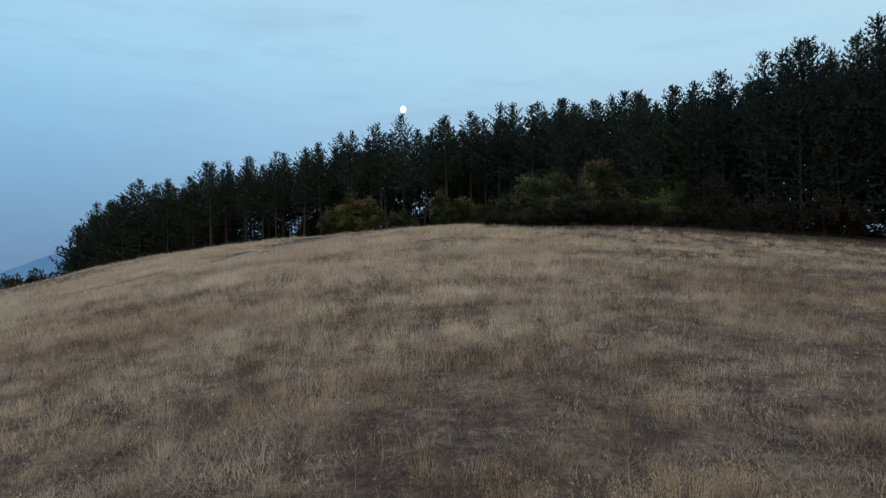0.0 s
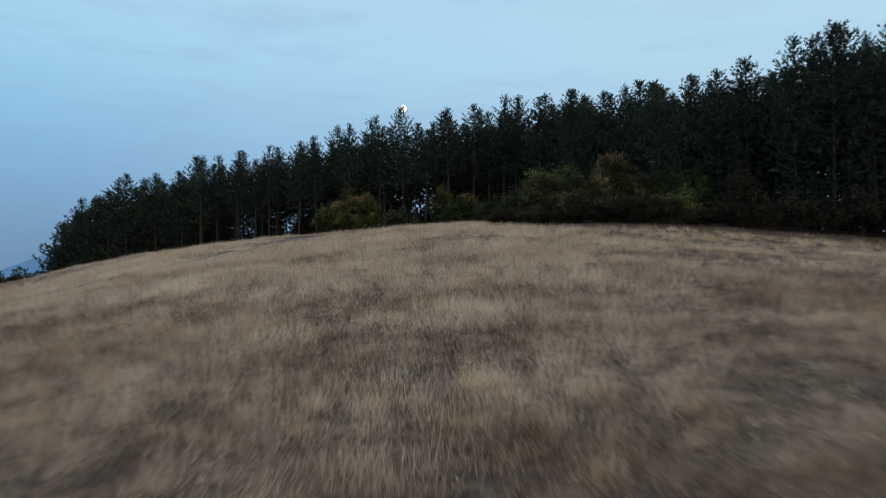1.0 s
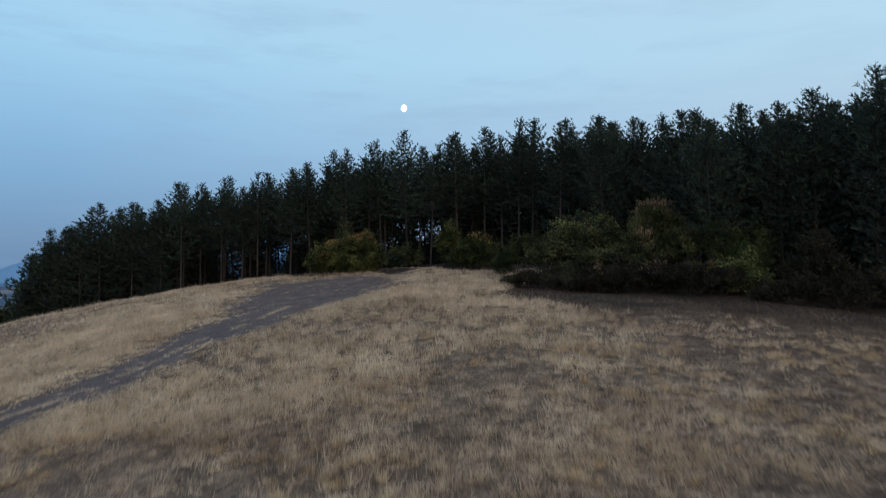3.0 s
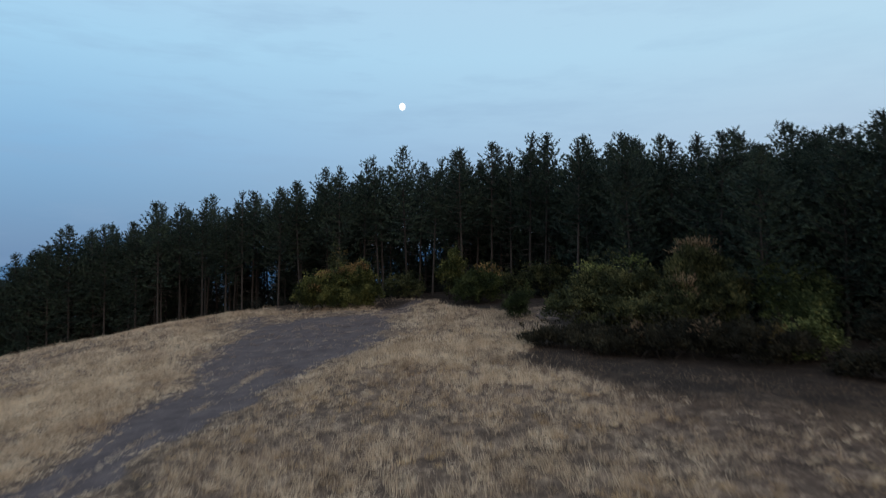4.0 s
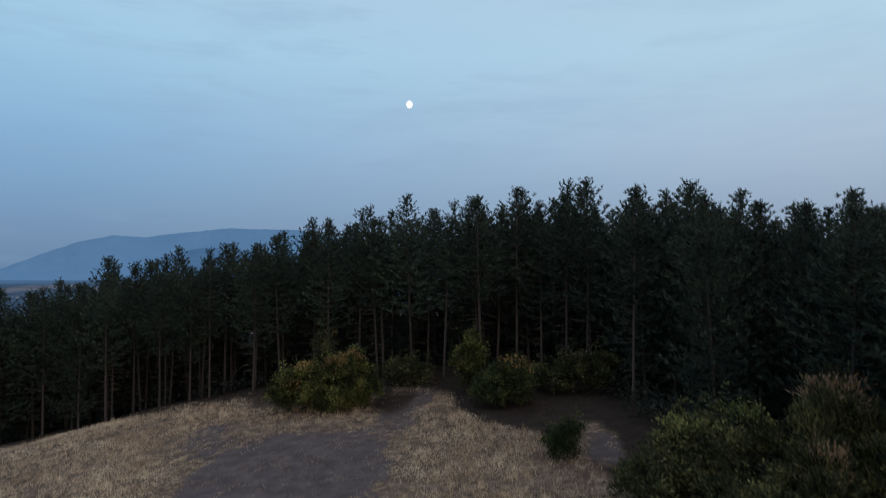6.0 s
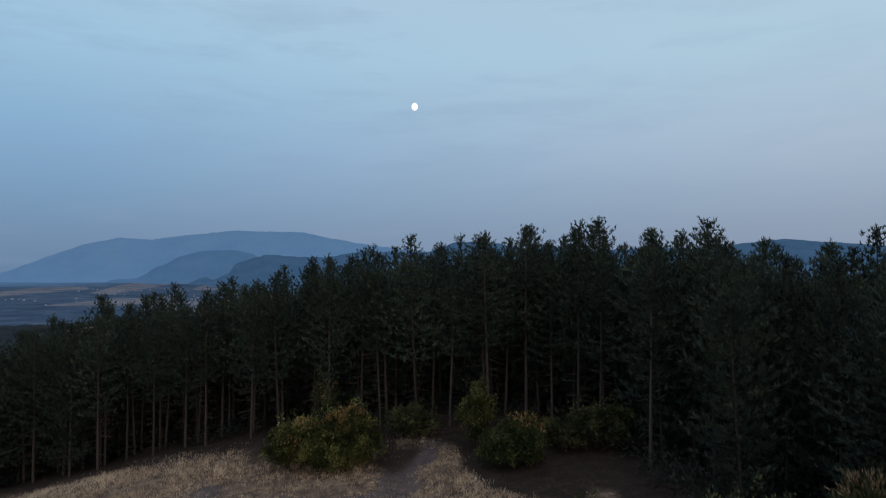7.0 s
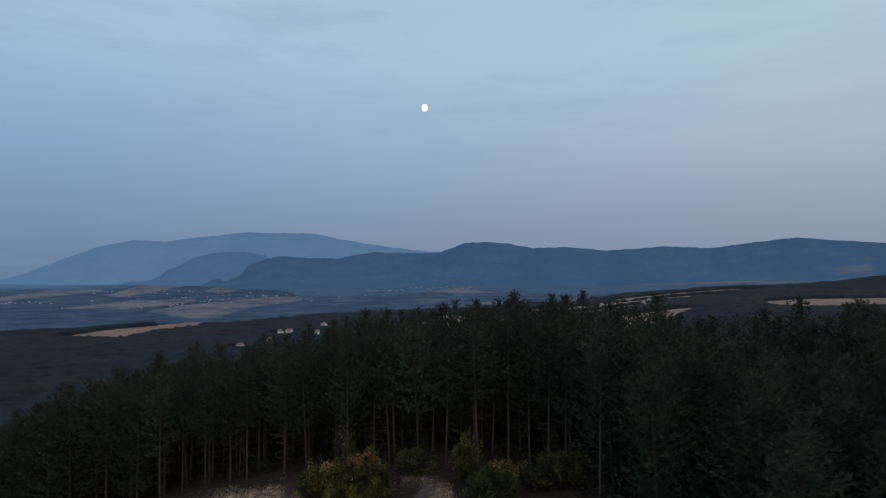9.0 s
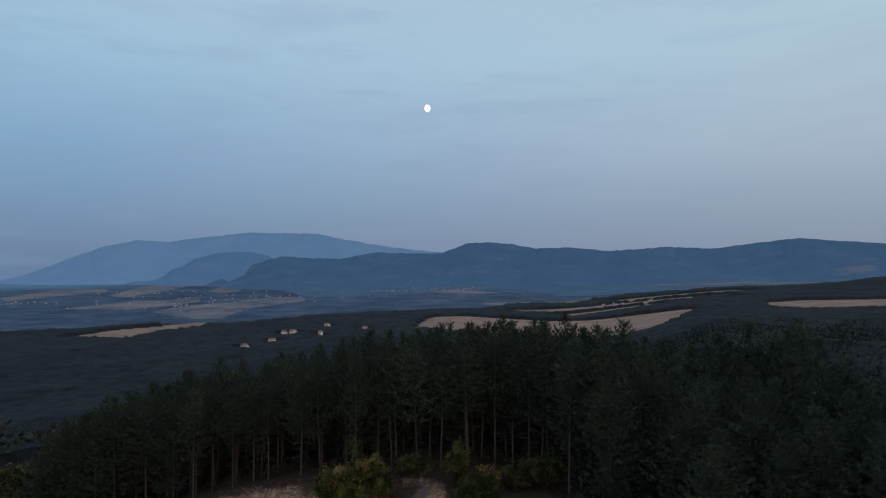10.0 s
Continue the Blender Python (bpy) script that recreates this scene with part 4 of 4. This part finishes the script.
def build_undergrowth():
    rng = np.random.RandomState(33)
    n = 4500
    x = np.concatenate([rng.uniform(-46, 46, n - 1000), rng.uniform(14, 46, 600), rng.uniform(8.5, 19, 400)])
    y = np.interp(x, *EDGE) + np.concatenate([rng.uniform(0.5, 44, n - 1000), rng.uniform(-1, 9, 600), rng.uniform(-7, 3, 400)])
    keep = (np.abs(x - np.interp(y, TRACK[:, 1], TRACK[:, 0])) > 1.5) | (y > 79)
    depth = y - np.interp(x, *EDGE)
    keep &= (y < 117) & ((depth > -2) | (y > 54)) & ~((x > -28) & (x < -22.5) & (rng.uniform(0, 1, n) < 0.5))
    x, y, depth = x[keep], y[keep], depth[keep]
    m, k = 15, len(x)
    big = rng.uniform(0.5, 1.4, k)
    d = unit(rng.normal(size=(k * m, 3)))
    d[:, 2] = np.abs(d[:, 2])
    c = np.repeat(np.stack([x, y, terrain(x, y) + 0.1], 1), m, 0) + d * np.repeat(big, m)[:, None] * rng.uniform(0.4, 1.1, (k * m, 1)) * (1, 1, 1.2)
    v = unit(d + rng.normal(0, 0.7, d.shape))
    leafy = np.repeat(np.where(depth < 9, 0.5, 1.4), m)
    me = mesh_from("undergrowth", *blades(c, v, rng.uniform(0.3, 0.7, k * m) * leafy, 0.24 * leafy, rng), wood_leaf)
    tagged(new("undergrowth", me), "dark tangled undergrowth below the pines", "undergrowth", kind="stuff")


build_undergrowth()

# ---- dry grass ----


def grass_points(rng, n, near, far, half):
    """n points of a stretch of the hill between two rows of y, off the soil of the track and the shrubs."""
    y = np.sqrt(rng.uniform(near ** 2, far ** 2, n))
    x = rng.uniform(-1, 1, n) * half(y)
    keep = rng.uniform(0.0, 1, n) > track_amount(x, y) ** 1.3 * 0.975
    keep &= rng.uniform(0.02, 1, n) > smooth(0.03, 0.55, litter_shade_amount(x, y))
    return x[keep], y[keep]


def cropped(x, y):
    """Grass is trodden low at the edge of the track."""
    return 1 - 0.75 * smooth(-0.5, 0.6, track_raw(x, y))


def drift(x, y):
    """How lush the grass is, in clumps and wider drifts: 0 to 1."""
    a = grain(x, y, 5.0, 1) * 0.55 + grain(x, y, 1.7, 2) * 0.45
    near_track = np.exp(-((x + 20) / 6.0) ** 2) * smooth(22, 42, y) + 0.8 * np.exp(-((x + 1.5) / 4.5) ** 2) * smooth(42, 56, y)
    swell = 0.22 * np.exp(-((x + 6) / 12.0) ** 2) * smooth(10, 18, y)
    return np.clip((a - 0.16) * 2.0 + 0.5 * near_track + swell, 0, 1) * (1 - 0.72 * barren(x, y))


def stand(foot, size, width, spread_by, rng):
    """Triangles for blades: from their feet, of their heights and widths, leaning at random."""
    k = len(foot)
    lean = unit(np.stack([rng.normal(0.05, 1, k) * spread_by, rng.normal(0, 1, k) * spread_by, np.ones(k)], 1)) * size[:, None]
    a = rng.uniform(0, np.pi, k)
    side = np.stack([np.cos(a), np.sin(a), np.zeros(k)], 1) * (width * rng.uniform(0.6, 1.4, k))[:, None] * 0.5
    return np.stack([foot - side, foot + side, foot + lean], 1).reshape(-1, 3)


def build_carpet():
    rng = np.random.RandomState(9)
    vs = []
    for n, near, far, half, tall, wide in (
        (220000, 2.5, 12.5, lambda y: 1.0 + 0.70 * y, 0.105, 0.0042),
        (130000, 11, 27, lambda y: 2 + 0.70 * y, 0.15, 0.011),
        (120000, 25, 50, lambda y: 2 + 0.76 * y, 0.20, 0.018),
        (50000, 48, 78, lambda y: 2 + 0.70 * y, 0.26, 0.04),
    ):
        x, y = grass_points(rng, n, near, far, half)
        lush = drift(x, y)
        clump = grain(x, y, 0.45 + wide * 25, 23)
        keep = rng.uniform(0, 1, len(x)) < (0.05 + 2.3 * clump ** 2.9 + 0.32 * lush) * (1 - 0.25 * barren(x, y))
        x, y, lush, clump = x[keep], y[keep], lush[keep], clump[keep]
        size = tall * (0.22 + 0.5 * lush + 0.9 * clump) * rng.uniform(0.5, 1.4, len(x)) * cropped(x, y)
        foot = np.stack([x, y, terrain(x, y) - 0.03], 1)
        vs.append(stand(foot, size, np.full(len(x), wide), 1.15, rng))
    # matted dead stems that lie on the ground near the start
    x, y = grass_points(rng, 120000, 2.4, 14, lambda y: 1.0 + 0.72 * y)
    keep = rng.uniform(0, 1, len(x)) < 0.25 + 0.9 * grain(x, y, 0.5, 24)
    x, y = x[keep], y[keep]
    k = len(x)
    foot = np.stack([x, y, terrain(x, y) + 0.05 * grain(x, y, 0.45, 25) * rng.uniform(0.1, 1, k)], 1)
    vs.append(stand(foot, rng.uniform(0.04, 0.13, k), np.full(k, 0.0042), 3.2, rng))
    # low mounds of matted grass
    x, y = grass_points(rng, 9000, 2.4, 19, lambda y: 1.0 + 0.74 * y)
    keep = rng.uniform(0, 1, len(x)) < 0.3 + 0.9 * grain(x, y, 1.4, 26)
    x, y = x[keep], y[keep]
    m, k = 46, len(x) * 46
    wide = np.repeat(rng.uniform(0.07, 0.21, len(x)), m)
    a, q = rng.uniform(0, 6.283, k), np.sqrt(rng.uniform(0, 1, k))
    bx, by = np.repeat(x, m) + wide * q * np.cos(a), np.repeat(y, m) + wide * q * np.sin(a)
    foot = np.stack([bx, by, terrain(bx, by) + 0.62 * wide * (1 - q * q) - 0.02], 1)
    out = unit(np.stack([np.cos(a) * q * 1.1, np.sin(a) * q * 1.1, 0.55 * np.ones(k)], 1) + rng.normal(0, 0.42, (k, 3)))
    size = (0.045 + 0.46 * wide) * rng.uniform(0.5, 1.2, k)
    turn = rng.uniform(0, np.pi, k)
    side = np.stack([np.cos(turn), np.sin(turn), np.zeros(k)], 1) * (0.0013 + 0.00022 * by)[:, None]
    vs.append(np.stack([foot - side, foot + side, foot + out * size[:, None]], 1).reshape(-1, 3))
    # small tufts on the soil of the track
    n, m = 420, 22
    pick = rng.uniform(0.45, 0.9, n) * (len(TRACK) - 4)
    x, y, w = (np.interp(pick, np.arange(len(TRACK)), TRACK[:, i]) for i in range(3))
    x = np.repeat(x + w * rng.uniform(-1, 1, n), m) + rng.normal(0, 0.16, n * m)
    y = np.repeat(y + rng.normal(0, 1.0, n), m) + rng.normal(0, 0.13, n * m)
    vs.append(stand(np.stack([x, y, terrain(x, y) - 0.12], 1), np.repeat(rng.uniform(0.10, 0.17, n), m), np.full(n * m, 0.014), 0.7, rng))
    v = np.concatenate(vs)
    me = mesh_from("withered_grass", v, np.arange(len(v)).reshape(-1, 3), withered)
    tagged(new("withered_grass", me), "short withered grey brown grass and stems", "grass", kind="stuff")


def build_tufts():
    rng = np.random.RandomState(19)
    vs = []
    for n, near, far, half, tall, wide, m in (
        (2500, 3.0, 14, lambda y: 1.5 + 0.75 * y, 0.22, 0.0042, 46),
        (9500, 12, 30, lambda y: 2 + 0.78 * y, 0.30, 0.0096, 26),
        (14000, 28, 52, lambda y: 2 + 0.72 * y, 0.38, 0.018, 24),
        (13000, 50, 79, lambda y: 2 + 0.66 * y, 0.33, 0.026, 15),
    ):
        x, y = grass_points(rng, n, near, far, half)
        lush = drift(x, y)
        keep = rng.uniform(0, 1, len(x)) < (0.06 + (0.45 + 0.6 * lush ** 1.8) * smooth(5, 11, y) if near < 10 else 0.30 + 0.8 * lush ** 1.8 if far < 40 else 0.14 + 0.9 * lush ** 2)
        x, y, lush = x[keep], y[keep], lush[keep]
        k = len(x) * m
        reach = np.repeat(rng.uniform(0.04, 0.12, len(x)) + wide, m)
        bx, by = np.repeat(x, m) + rng.normal(0, 1, k) * reach, np.repeat(y, m) + rng.normal(0, 1, k) * reach
        size = np.repeat(tall * (0.5 + 0.65 * lush) * rng.uniform(0.55, 1.35, len(x)) * cropped(x, y), m) * rng.uniform(0.45, 1.2, k)
        foot = np.stack([bx, by, terrain(bx, by) - 0.03], 1)
        vs.append(stand(foot, size, np.full(k, wide), 0.34 if near < 10 else 0.55, rng))
    # single seeding stems, each with a small nodding head
    x, y = grass_points(rng, 1500, 3.0, 13, lambda y: 1.5 + 0.72 * y)
    k = len(x)
    foot = np.stack([x, y, terrain(x, y) - 0.02], 1)
    lean = unit(np.stack([rng.normal(0, 0.22, k), rng.normal(0, 0.22, k), np.ones(k)], 1)) * rng.uniform(0.15, 0.32, k)[:, None]
    side = np.stack([np.full(k, 0.0016), np.zeros(k), np.zeros(k)], 1)
    vs.append(np.stack([foot - side, foot + side, foot + lean], 1).reshape(-1, 3))
    c = np.repeat(foot + lean, 5, 0) + rng.normal(0, 0.010, (5 * k, 3))
    vs.append(stand(c - (0, 0, 0.012), np.full(5 * k, 0.024), np.full(5 * k, 0.009), 0.8, rng))
    # a thin strip of grass between the ruts of the track
    n = 3000
    pick = rng.uniform(2.2, 7.0, n)
    x, y = (np.interp(pick, np.arange(len(TRACK)), TRACK[:, i]) for i in range(2))
    keep = grain(x, y, 1.3, 43) > 0.34
    x, y = (x + rng.normal(0.25, 0.16, n))[keep], (y + rng.normal(0, 0.16, n))[keep]
    vs.append(stand(np.stack([x, y, terrain(x, y) - 0.11], 1), rng.uniform(0.12, 0.19, len(x)), np.full(len(x), 0.018), 0.8, rng))
    # a thick pale sward on both sides of the upper track
    n = 210000
    y = rng.uniform(30, 77, n)
    x = rng.uniform(-38, 5, n)
    thick = grain(x, y, 3.0, 41) * 0.6 + grain(x, y, 1.1, 42) * 0.4
    keep = rng.uniform(0, 1, n) < np.clip((thick - 0.22) * 2.6, 0.1, 1) * (np.exp(-((x + 20) / 8.0) ** 2) + np.exp(-((x + 1.0) / 4.5) ** 2) * smooth(46, 56, y))
    keep &= (rng.uniform(0, 1, n) > track_amount(x, y) ** 1.3 * 0.985) & (rng.uniform(0.02, 1, n) > litter_shade_amount(x, y))
    x, y, thick = x[keep], y[keep], thick[keep]
    size = (0.30 - 0.12 * smooth(58, 70, y)) * (0.4 + thick) * rng.uniform(0.6, 1.3, len(x)) * cropped(x, y)
    vs.append(stand(np.stack([x, y, terrain(x, y) - 0.03], 1), size, np.full(len(x), 0.034), 0.6, rng))
    v = np.concatenate(vs)
    me = mesh_from("dry_grass", v, np.arange(len(v)).reshape(-1, 3), straw)
    tagged(new("dry_grass", me), "tall tufts of pale dry straw coloured grass", "grass", kind="stuff")


# tussocks in seed: x, y, radius and height
SEEDING = ((1.12, 3.95, 0.26, 0.30), (1.55, 4.35, 0.22, 0.30), (2.15, 3.95, 0.20, 0.26), (0.45, 4.25, 0.20, 0.24), (1.95, 4.5, 0.16, 0.24), (2.0, 5.9, 0.2, 0.26), (-1.1, 7.1, 0.22, 0.28), (2.5, 3.9, 0.22, 0.24), (0.75, 3.8, 0.2, 0.24))


def build_dull_grass():
    """Brown grass and dead stalks that thin out towards the thicket."""
    rng = np.random.RandomState(39)
    n = 190000
    x, y = rng.uniform(0.5, 34, n), rng.uniform(31, 54, n)
    shade = litter_shade_amount(x, y)
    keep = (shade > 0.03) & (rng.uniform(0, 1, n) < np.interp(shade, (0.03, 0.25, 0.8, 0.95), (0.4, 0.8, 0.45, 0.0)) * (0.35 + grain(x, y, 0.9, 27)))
    x, y = x[keep], y[keep]
    v = stand(np.stack([x, y, terrain(x, y) - 0.03], 1), rng.uniform(0.08, 0.30, len(x)) * (0.6 + 0.8 * grain(x, y, 1.1, 28)), np.full(len(x), 0.016), 0.8, rng)
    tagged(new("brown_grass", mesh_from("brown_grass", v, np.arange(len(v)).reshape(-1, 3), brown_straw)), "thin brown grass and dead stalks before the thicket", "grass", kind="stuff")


def build_tussocks():
    """Thick single tussocks, tallest in their middle, of golden stems."""
    rng = np.random.RandomState(29)
    vs = []
    for n, near, far, m, thin in ((420, 2.8, 15, 110, 0.0009), (1900, 13, 34, 60, 0.0018), (2300, 32, 56, 34, 0.003)):
        x, y = grass_points(rng, n, near, far, lambda y: 1.5 + 0.74 * y)
        keep = (grain(x, y, 2.6, 51) > 0.40) & (litter_shade_amount(x, y) < 0.10)
        x, y = x[keep], y[keep]
        k = len(x) * m
        wide = np.repeat(rng.uniform(0.07, 0.22, len(x)) * (1 + 0.012 * y), m)
        a, q = rng.uniform(0, 6.283, k), np.sqrt(rng.uniform(0, 1, k))
        bx, by = np.repeat(x, m) + wide * q * np.cos(a), np.repeat(y, m) + wide * q * np.sin(a)
        size = np.repeat(rng.uniform(0.14, 0.36, len(x)) * cropped(x, y), m) * rng.uniform(0.35, 1.1, k) * (1.1 - 0.5 * q)
        out = unit(np.stack([np.cos(a) * q * 0.45, np.sin(a) * q * 0.45, np.ones(k)], 1) + rng.normal(0, 0.30, (k, 3)) * (1, 1, 0))
        foot = np.stack([bx, by, terrain(bx, by) - 0.03], 1)
        turn = rng.uniform(0, np.pi, k)
        side = np.stack([np.cos(turn), np.sin(turn), np.zeros(k)], 1) * (thin + 0.00016 * by)[:, None]
        vs.append(np.stack([foot - side, foot + side, foot + out * size[:, None]], 1).reshape(-1, 3))
    # seeding tussocks by the start, each stem with a few pale heads
    for x, y, wide, tall in SEEDING:
        k = 150
        a, q = rng.uniform(0, 6.283, k), np.sqrt(rng.uniform(0, 1, k))
        bx, by = x + wide * q * np.cos(a), y + wide * q * np.sin(a)
        foot = np.stack([bx, by, terrain(bx, by) - 0.02], 1)
        lean = unit(np.stack([np.cos(a) * q * 0.35, np.sin(a) * q * 0.35, np.ones(k)], 1) + rng.normal(0, 0.16, (k, 3))) * (tall * rng.uniform(0.45, 1.1, k))[:, None]
        side = np.stack([np.full(k, 0.0014), np.zeros(k), np.zeros(k)], 1)
        vs.append(np.stack([foot - side, foot + side, foot + lean], 1).reshape(-1, 3))
        heads = np.repeat(foot, 3, 0) + np.repeat(lean, 3, 0) * rng.uniform(0.75, 1.0, (3 * k, 1)) + rng.normal(0, 0.012, (3 * k, 3))
        vs.append(stand(heads, rng.uniform(0.010, 0.022, 3 * k), np.full(3 * k, 0.009), 0.9, rng))
    v = np.concatenate(vs)
    tagged(new("golden_grass", mesh_from("golden_grass", v, np.arange(len(v)).reshape(-1, 3), golden)), "thick golden tussocks of dry grass", "grass", kind="stuff")


build_carpet()
build_tufts()
build_tussocks()
build_dull_grass()

# ---- woods on the slopes round the hill ----


HOUSES = ((-327, 1128), (-344, 1265), (-335, 1292), (-263, 1209), (-292, 1403), (-195, 1287), (-350, 1056))


def wood_amount(x, y):
    """1 where woods cover the slopes round the hill."""
    r = np.hypot(x, y - 10)
    some = 1 - smooth(0.15, 0.6, plain_amount(x, y))
    for hx, hy in HOUSES:
        some = some * (1 - ((np.abs(x - hx * y / hy) < 15) & (y < hy + 14) & (y > hy - 26)))
    return some * (field_amount(x, y) < 0.3) * smooth(112, 135, r)


def roof_height(x, y):
    return 2.0 + 3.5 * grain(x, y, 34, 33) + 4.0 * grain(x, y, 11, 31)


def build_far_wood():
    rng = np.random.RandomState(21)
    # the canopy: one uneven leafy roof
    az = np.radians(np.arange(-48, 48.1, 0.3))
    rad = np.geomspace(118, 2700, 340)
    r, a = np.meshgrid(rad, az, indexing="ij")
    x, y = r * np.sin(a), 10 + r * np.cos(a)
    w = wood_amount(x, y)
    z = terrain(x, y) + np.where(w > 0.5, roof_height(x, y), -1.5)
    na = len(az)
    i, j = np.meshgrid(np.arange(len(rad) - 1), np.arange(na - 1), indexing="ij")
    q = np.stack([i * na + j, i * na + j + 1, (i + 1) * na + j + 1, (i + 1) * na + j], -1).reshape(-1, 4)
    q = q[(w.ravel()[q] > 0.5).any(1)]
    used, inv = np.unique(q, return_inverse=True)
    roof = np.stack([x, y, z], -1).reshape(-1, 3)[used]
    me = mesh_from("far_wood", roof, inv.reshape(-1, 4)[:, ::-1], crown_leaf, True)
    tagged(new("far_wood", me), "dark green broadleaf woods on the slopes of the valley", "wood", kind="stuff")
    # leafy crowns of the nearest part
    n, m = 4200, 14
    rr = rng.uniform(122, 520, n)
    aa = np.radians(rng.uniform(-47, 47, n))
    x, y = rr * np.sin(aa), 10 + rr * np.cos(aa)
    keep = wood_amount(x, y) > 0.5
    x, y, k = x[keep], y[keep], int(keep.sum())
    big = rng.uniform(1.7, 3.4, k)
    d = unit(rng.normal(size=(k * m, 3)))
    d[:, 2] = np.abs(d[:, 2])
    c = np.repeat(np.stack([x, y, terrain(x, y) + roof_height(x, y) - 0.5], 1), m, 0) + d * np.repeat(big, m)[:, None] * rng.uniform(0.6, 1.1, (k * m, 1)) * (1, 1, 1.3)
    v = unit(d + rng.normal(0, 0.7, d.shape))
    me = mesh_from("slope_wood", *blades(c, v, 1.3 * rng.uniform(0.7, 1.3, k * m), 0.9, rng), wood_leaf)
    tagged(new("slope_wood", me), "dark leafy crowns of trees on the slope below the pines", "wood", kind="stuff")


build_far_wood()

# ---- houses in the valley ----


def house(at, long, deep, high, turn):
    g = float(terrain(*at))
    ob = thing("house", "small pale plastered house with a tiled gable roof", "house", (at[0], at[1], g), "houses in the valley")
    ob.rotation_euler = (0, 0, radians(turn))
    a, b, h, r = long / 2, deep / 2, high, high + deep * 0.38
    body = [(-a, -b, -1), (a, -b, -1), (a, b, -1), (-a, b, -1), (-a, -b, h), (a, -b, h), (a, b, h), (-a, b, h)]
    part("wall", mesh_from("house_wall", body, [(0, 1, 5, 4), (1, 2, 6, 5), (2, 3, 7, 6), (3, 0, 4, 7)], plaster), ob)
    e = 0.5
    roof = [(-a - e, -b - e, h - 0.2), (a + e, -b - e, h - 0.2), (a + e, b + e, h - 0.2), (-a - e, b + e, h - 0.2), (-a - e, 0, r), (a + e, 0, r)]
    part("roof", mesh_from("house_roof", roof, [(0, 1, 5, 4), (2, 3, 4, 5), (1, 2, 5, 5), (3, 0, 4, 4)], roof_tile), ob, "brown tiled roof")
    wing = [(0.1 * a, -b - 4, -1), (a * 0.9, -b - 4, -1), (a * 0.9, -b, -1), (0.1 * a, -b, -1), (0.1 * a, -b - 4, h * 0.6), (a * 0.9, -b - 4, h * 0.6), (a * 0.9, -b, h * 0.85), (0.1 * a, -b, h * 0.85)]
    part("wing", mesh_from("house_wing", wing, [(0, 1, 5, 4), (1, 2, 6, 5), (3, 0, 4, 7), (4, 5, 6, 7)], plaster), ob)
    for k in (-0.7, -0.3):
        w = [(k * a - 0.6, -b - 0.06, h * 0.45), (k * a + 0.6, -b - 0.06, h * 0.45), (k * a + 0.6, -b - 0.06, h * 0.75), (k * a - 0.6, -b - 0.06, h * 0.75)]
        part("window", mesh_from("house_window", w, [(0, 1, 2, 3)], window_glass), ob, "dark window")
    return ob


for at, (long, deep, high, turn) in zip(HOUSES, ((11, 8, 6, 35), (9, 8, 7, -35), (12, 7, 6, 50), (8, 8, 8, 15), (10, 7, 7, 40), (7, 7, 6, -30), (9, 7, 6, 60))):
    house(at, long, deep, high, turn)


def build_villages():
    """Far houses, a speck each, strewn over the plain."""
    rng = np.random.RandomState(8)
    verts, faces = [], []
    for cx, cy, sx, sy, n in ((-890, 2120, 300, 200, 36), (-1250, 2780, 320, 240, 24), (-840, 2500, 380, 240, 34), (-110, 3000, 230, 240, 34), (-330, 2850, 120, 60, 16), (-1500, 2150, 180, 60, 22), (380, 1760, 150, 30, 8)):
        for _ in range(n):
            x, y = rng.normal(cx, sx * 0.5), rng.normal(cy, sy * 0.5)
            z, a, b, h = float(terrain(x, y)), rng.uniform(1.6, 4), rng.uniform(1.6, 3), rng.uniform(2, 4.5)
            i = len(verts)
            verts += [(x - a, y - b, z - 1), (x + a, y - b, z - 1), (x + a, y + b, z - 1), (x - a, y + b, z - 1), (x - a, y - b, z + h), (x + a, y - b, z + h), (x + a, y + b, z + h), (x - a, y + b, z + h)]
            faces += [(i, i + 1, i + 5, i + 4), (i + 1, i + 2, i + 6, i + 5), (i + 2, i + 3, i + 7, i + 6), (i + 3, i, i + 4, i + 7), (i + 4, i + 5, i + 6, i + 7)]
    tagged(new("far_village", mesh_from("far_village", verts, faces, far_plaster)), "scattered pale houses of villages far down the valley", "village", kind="stuff")


build_villages()
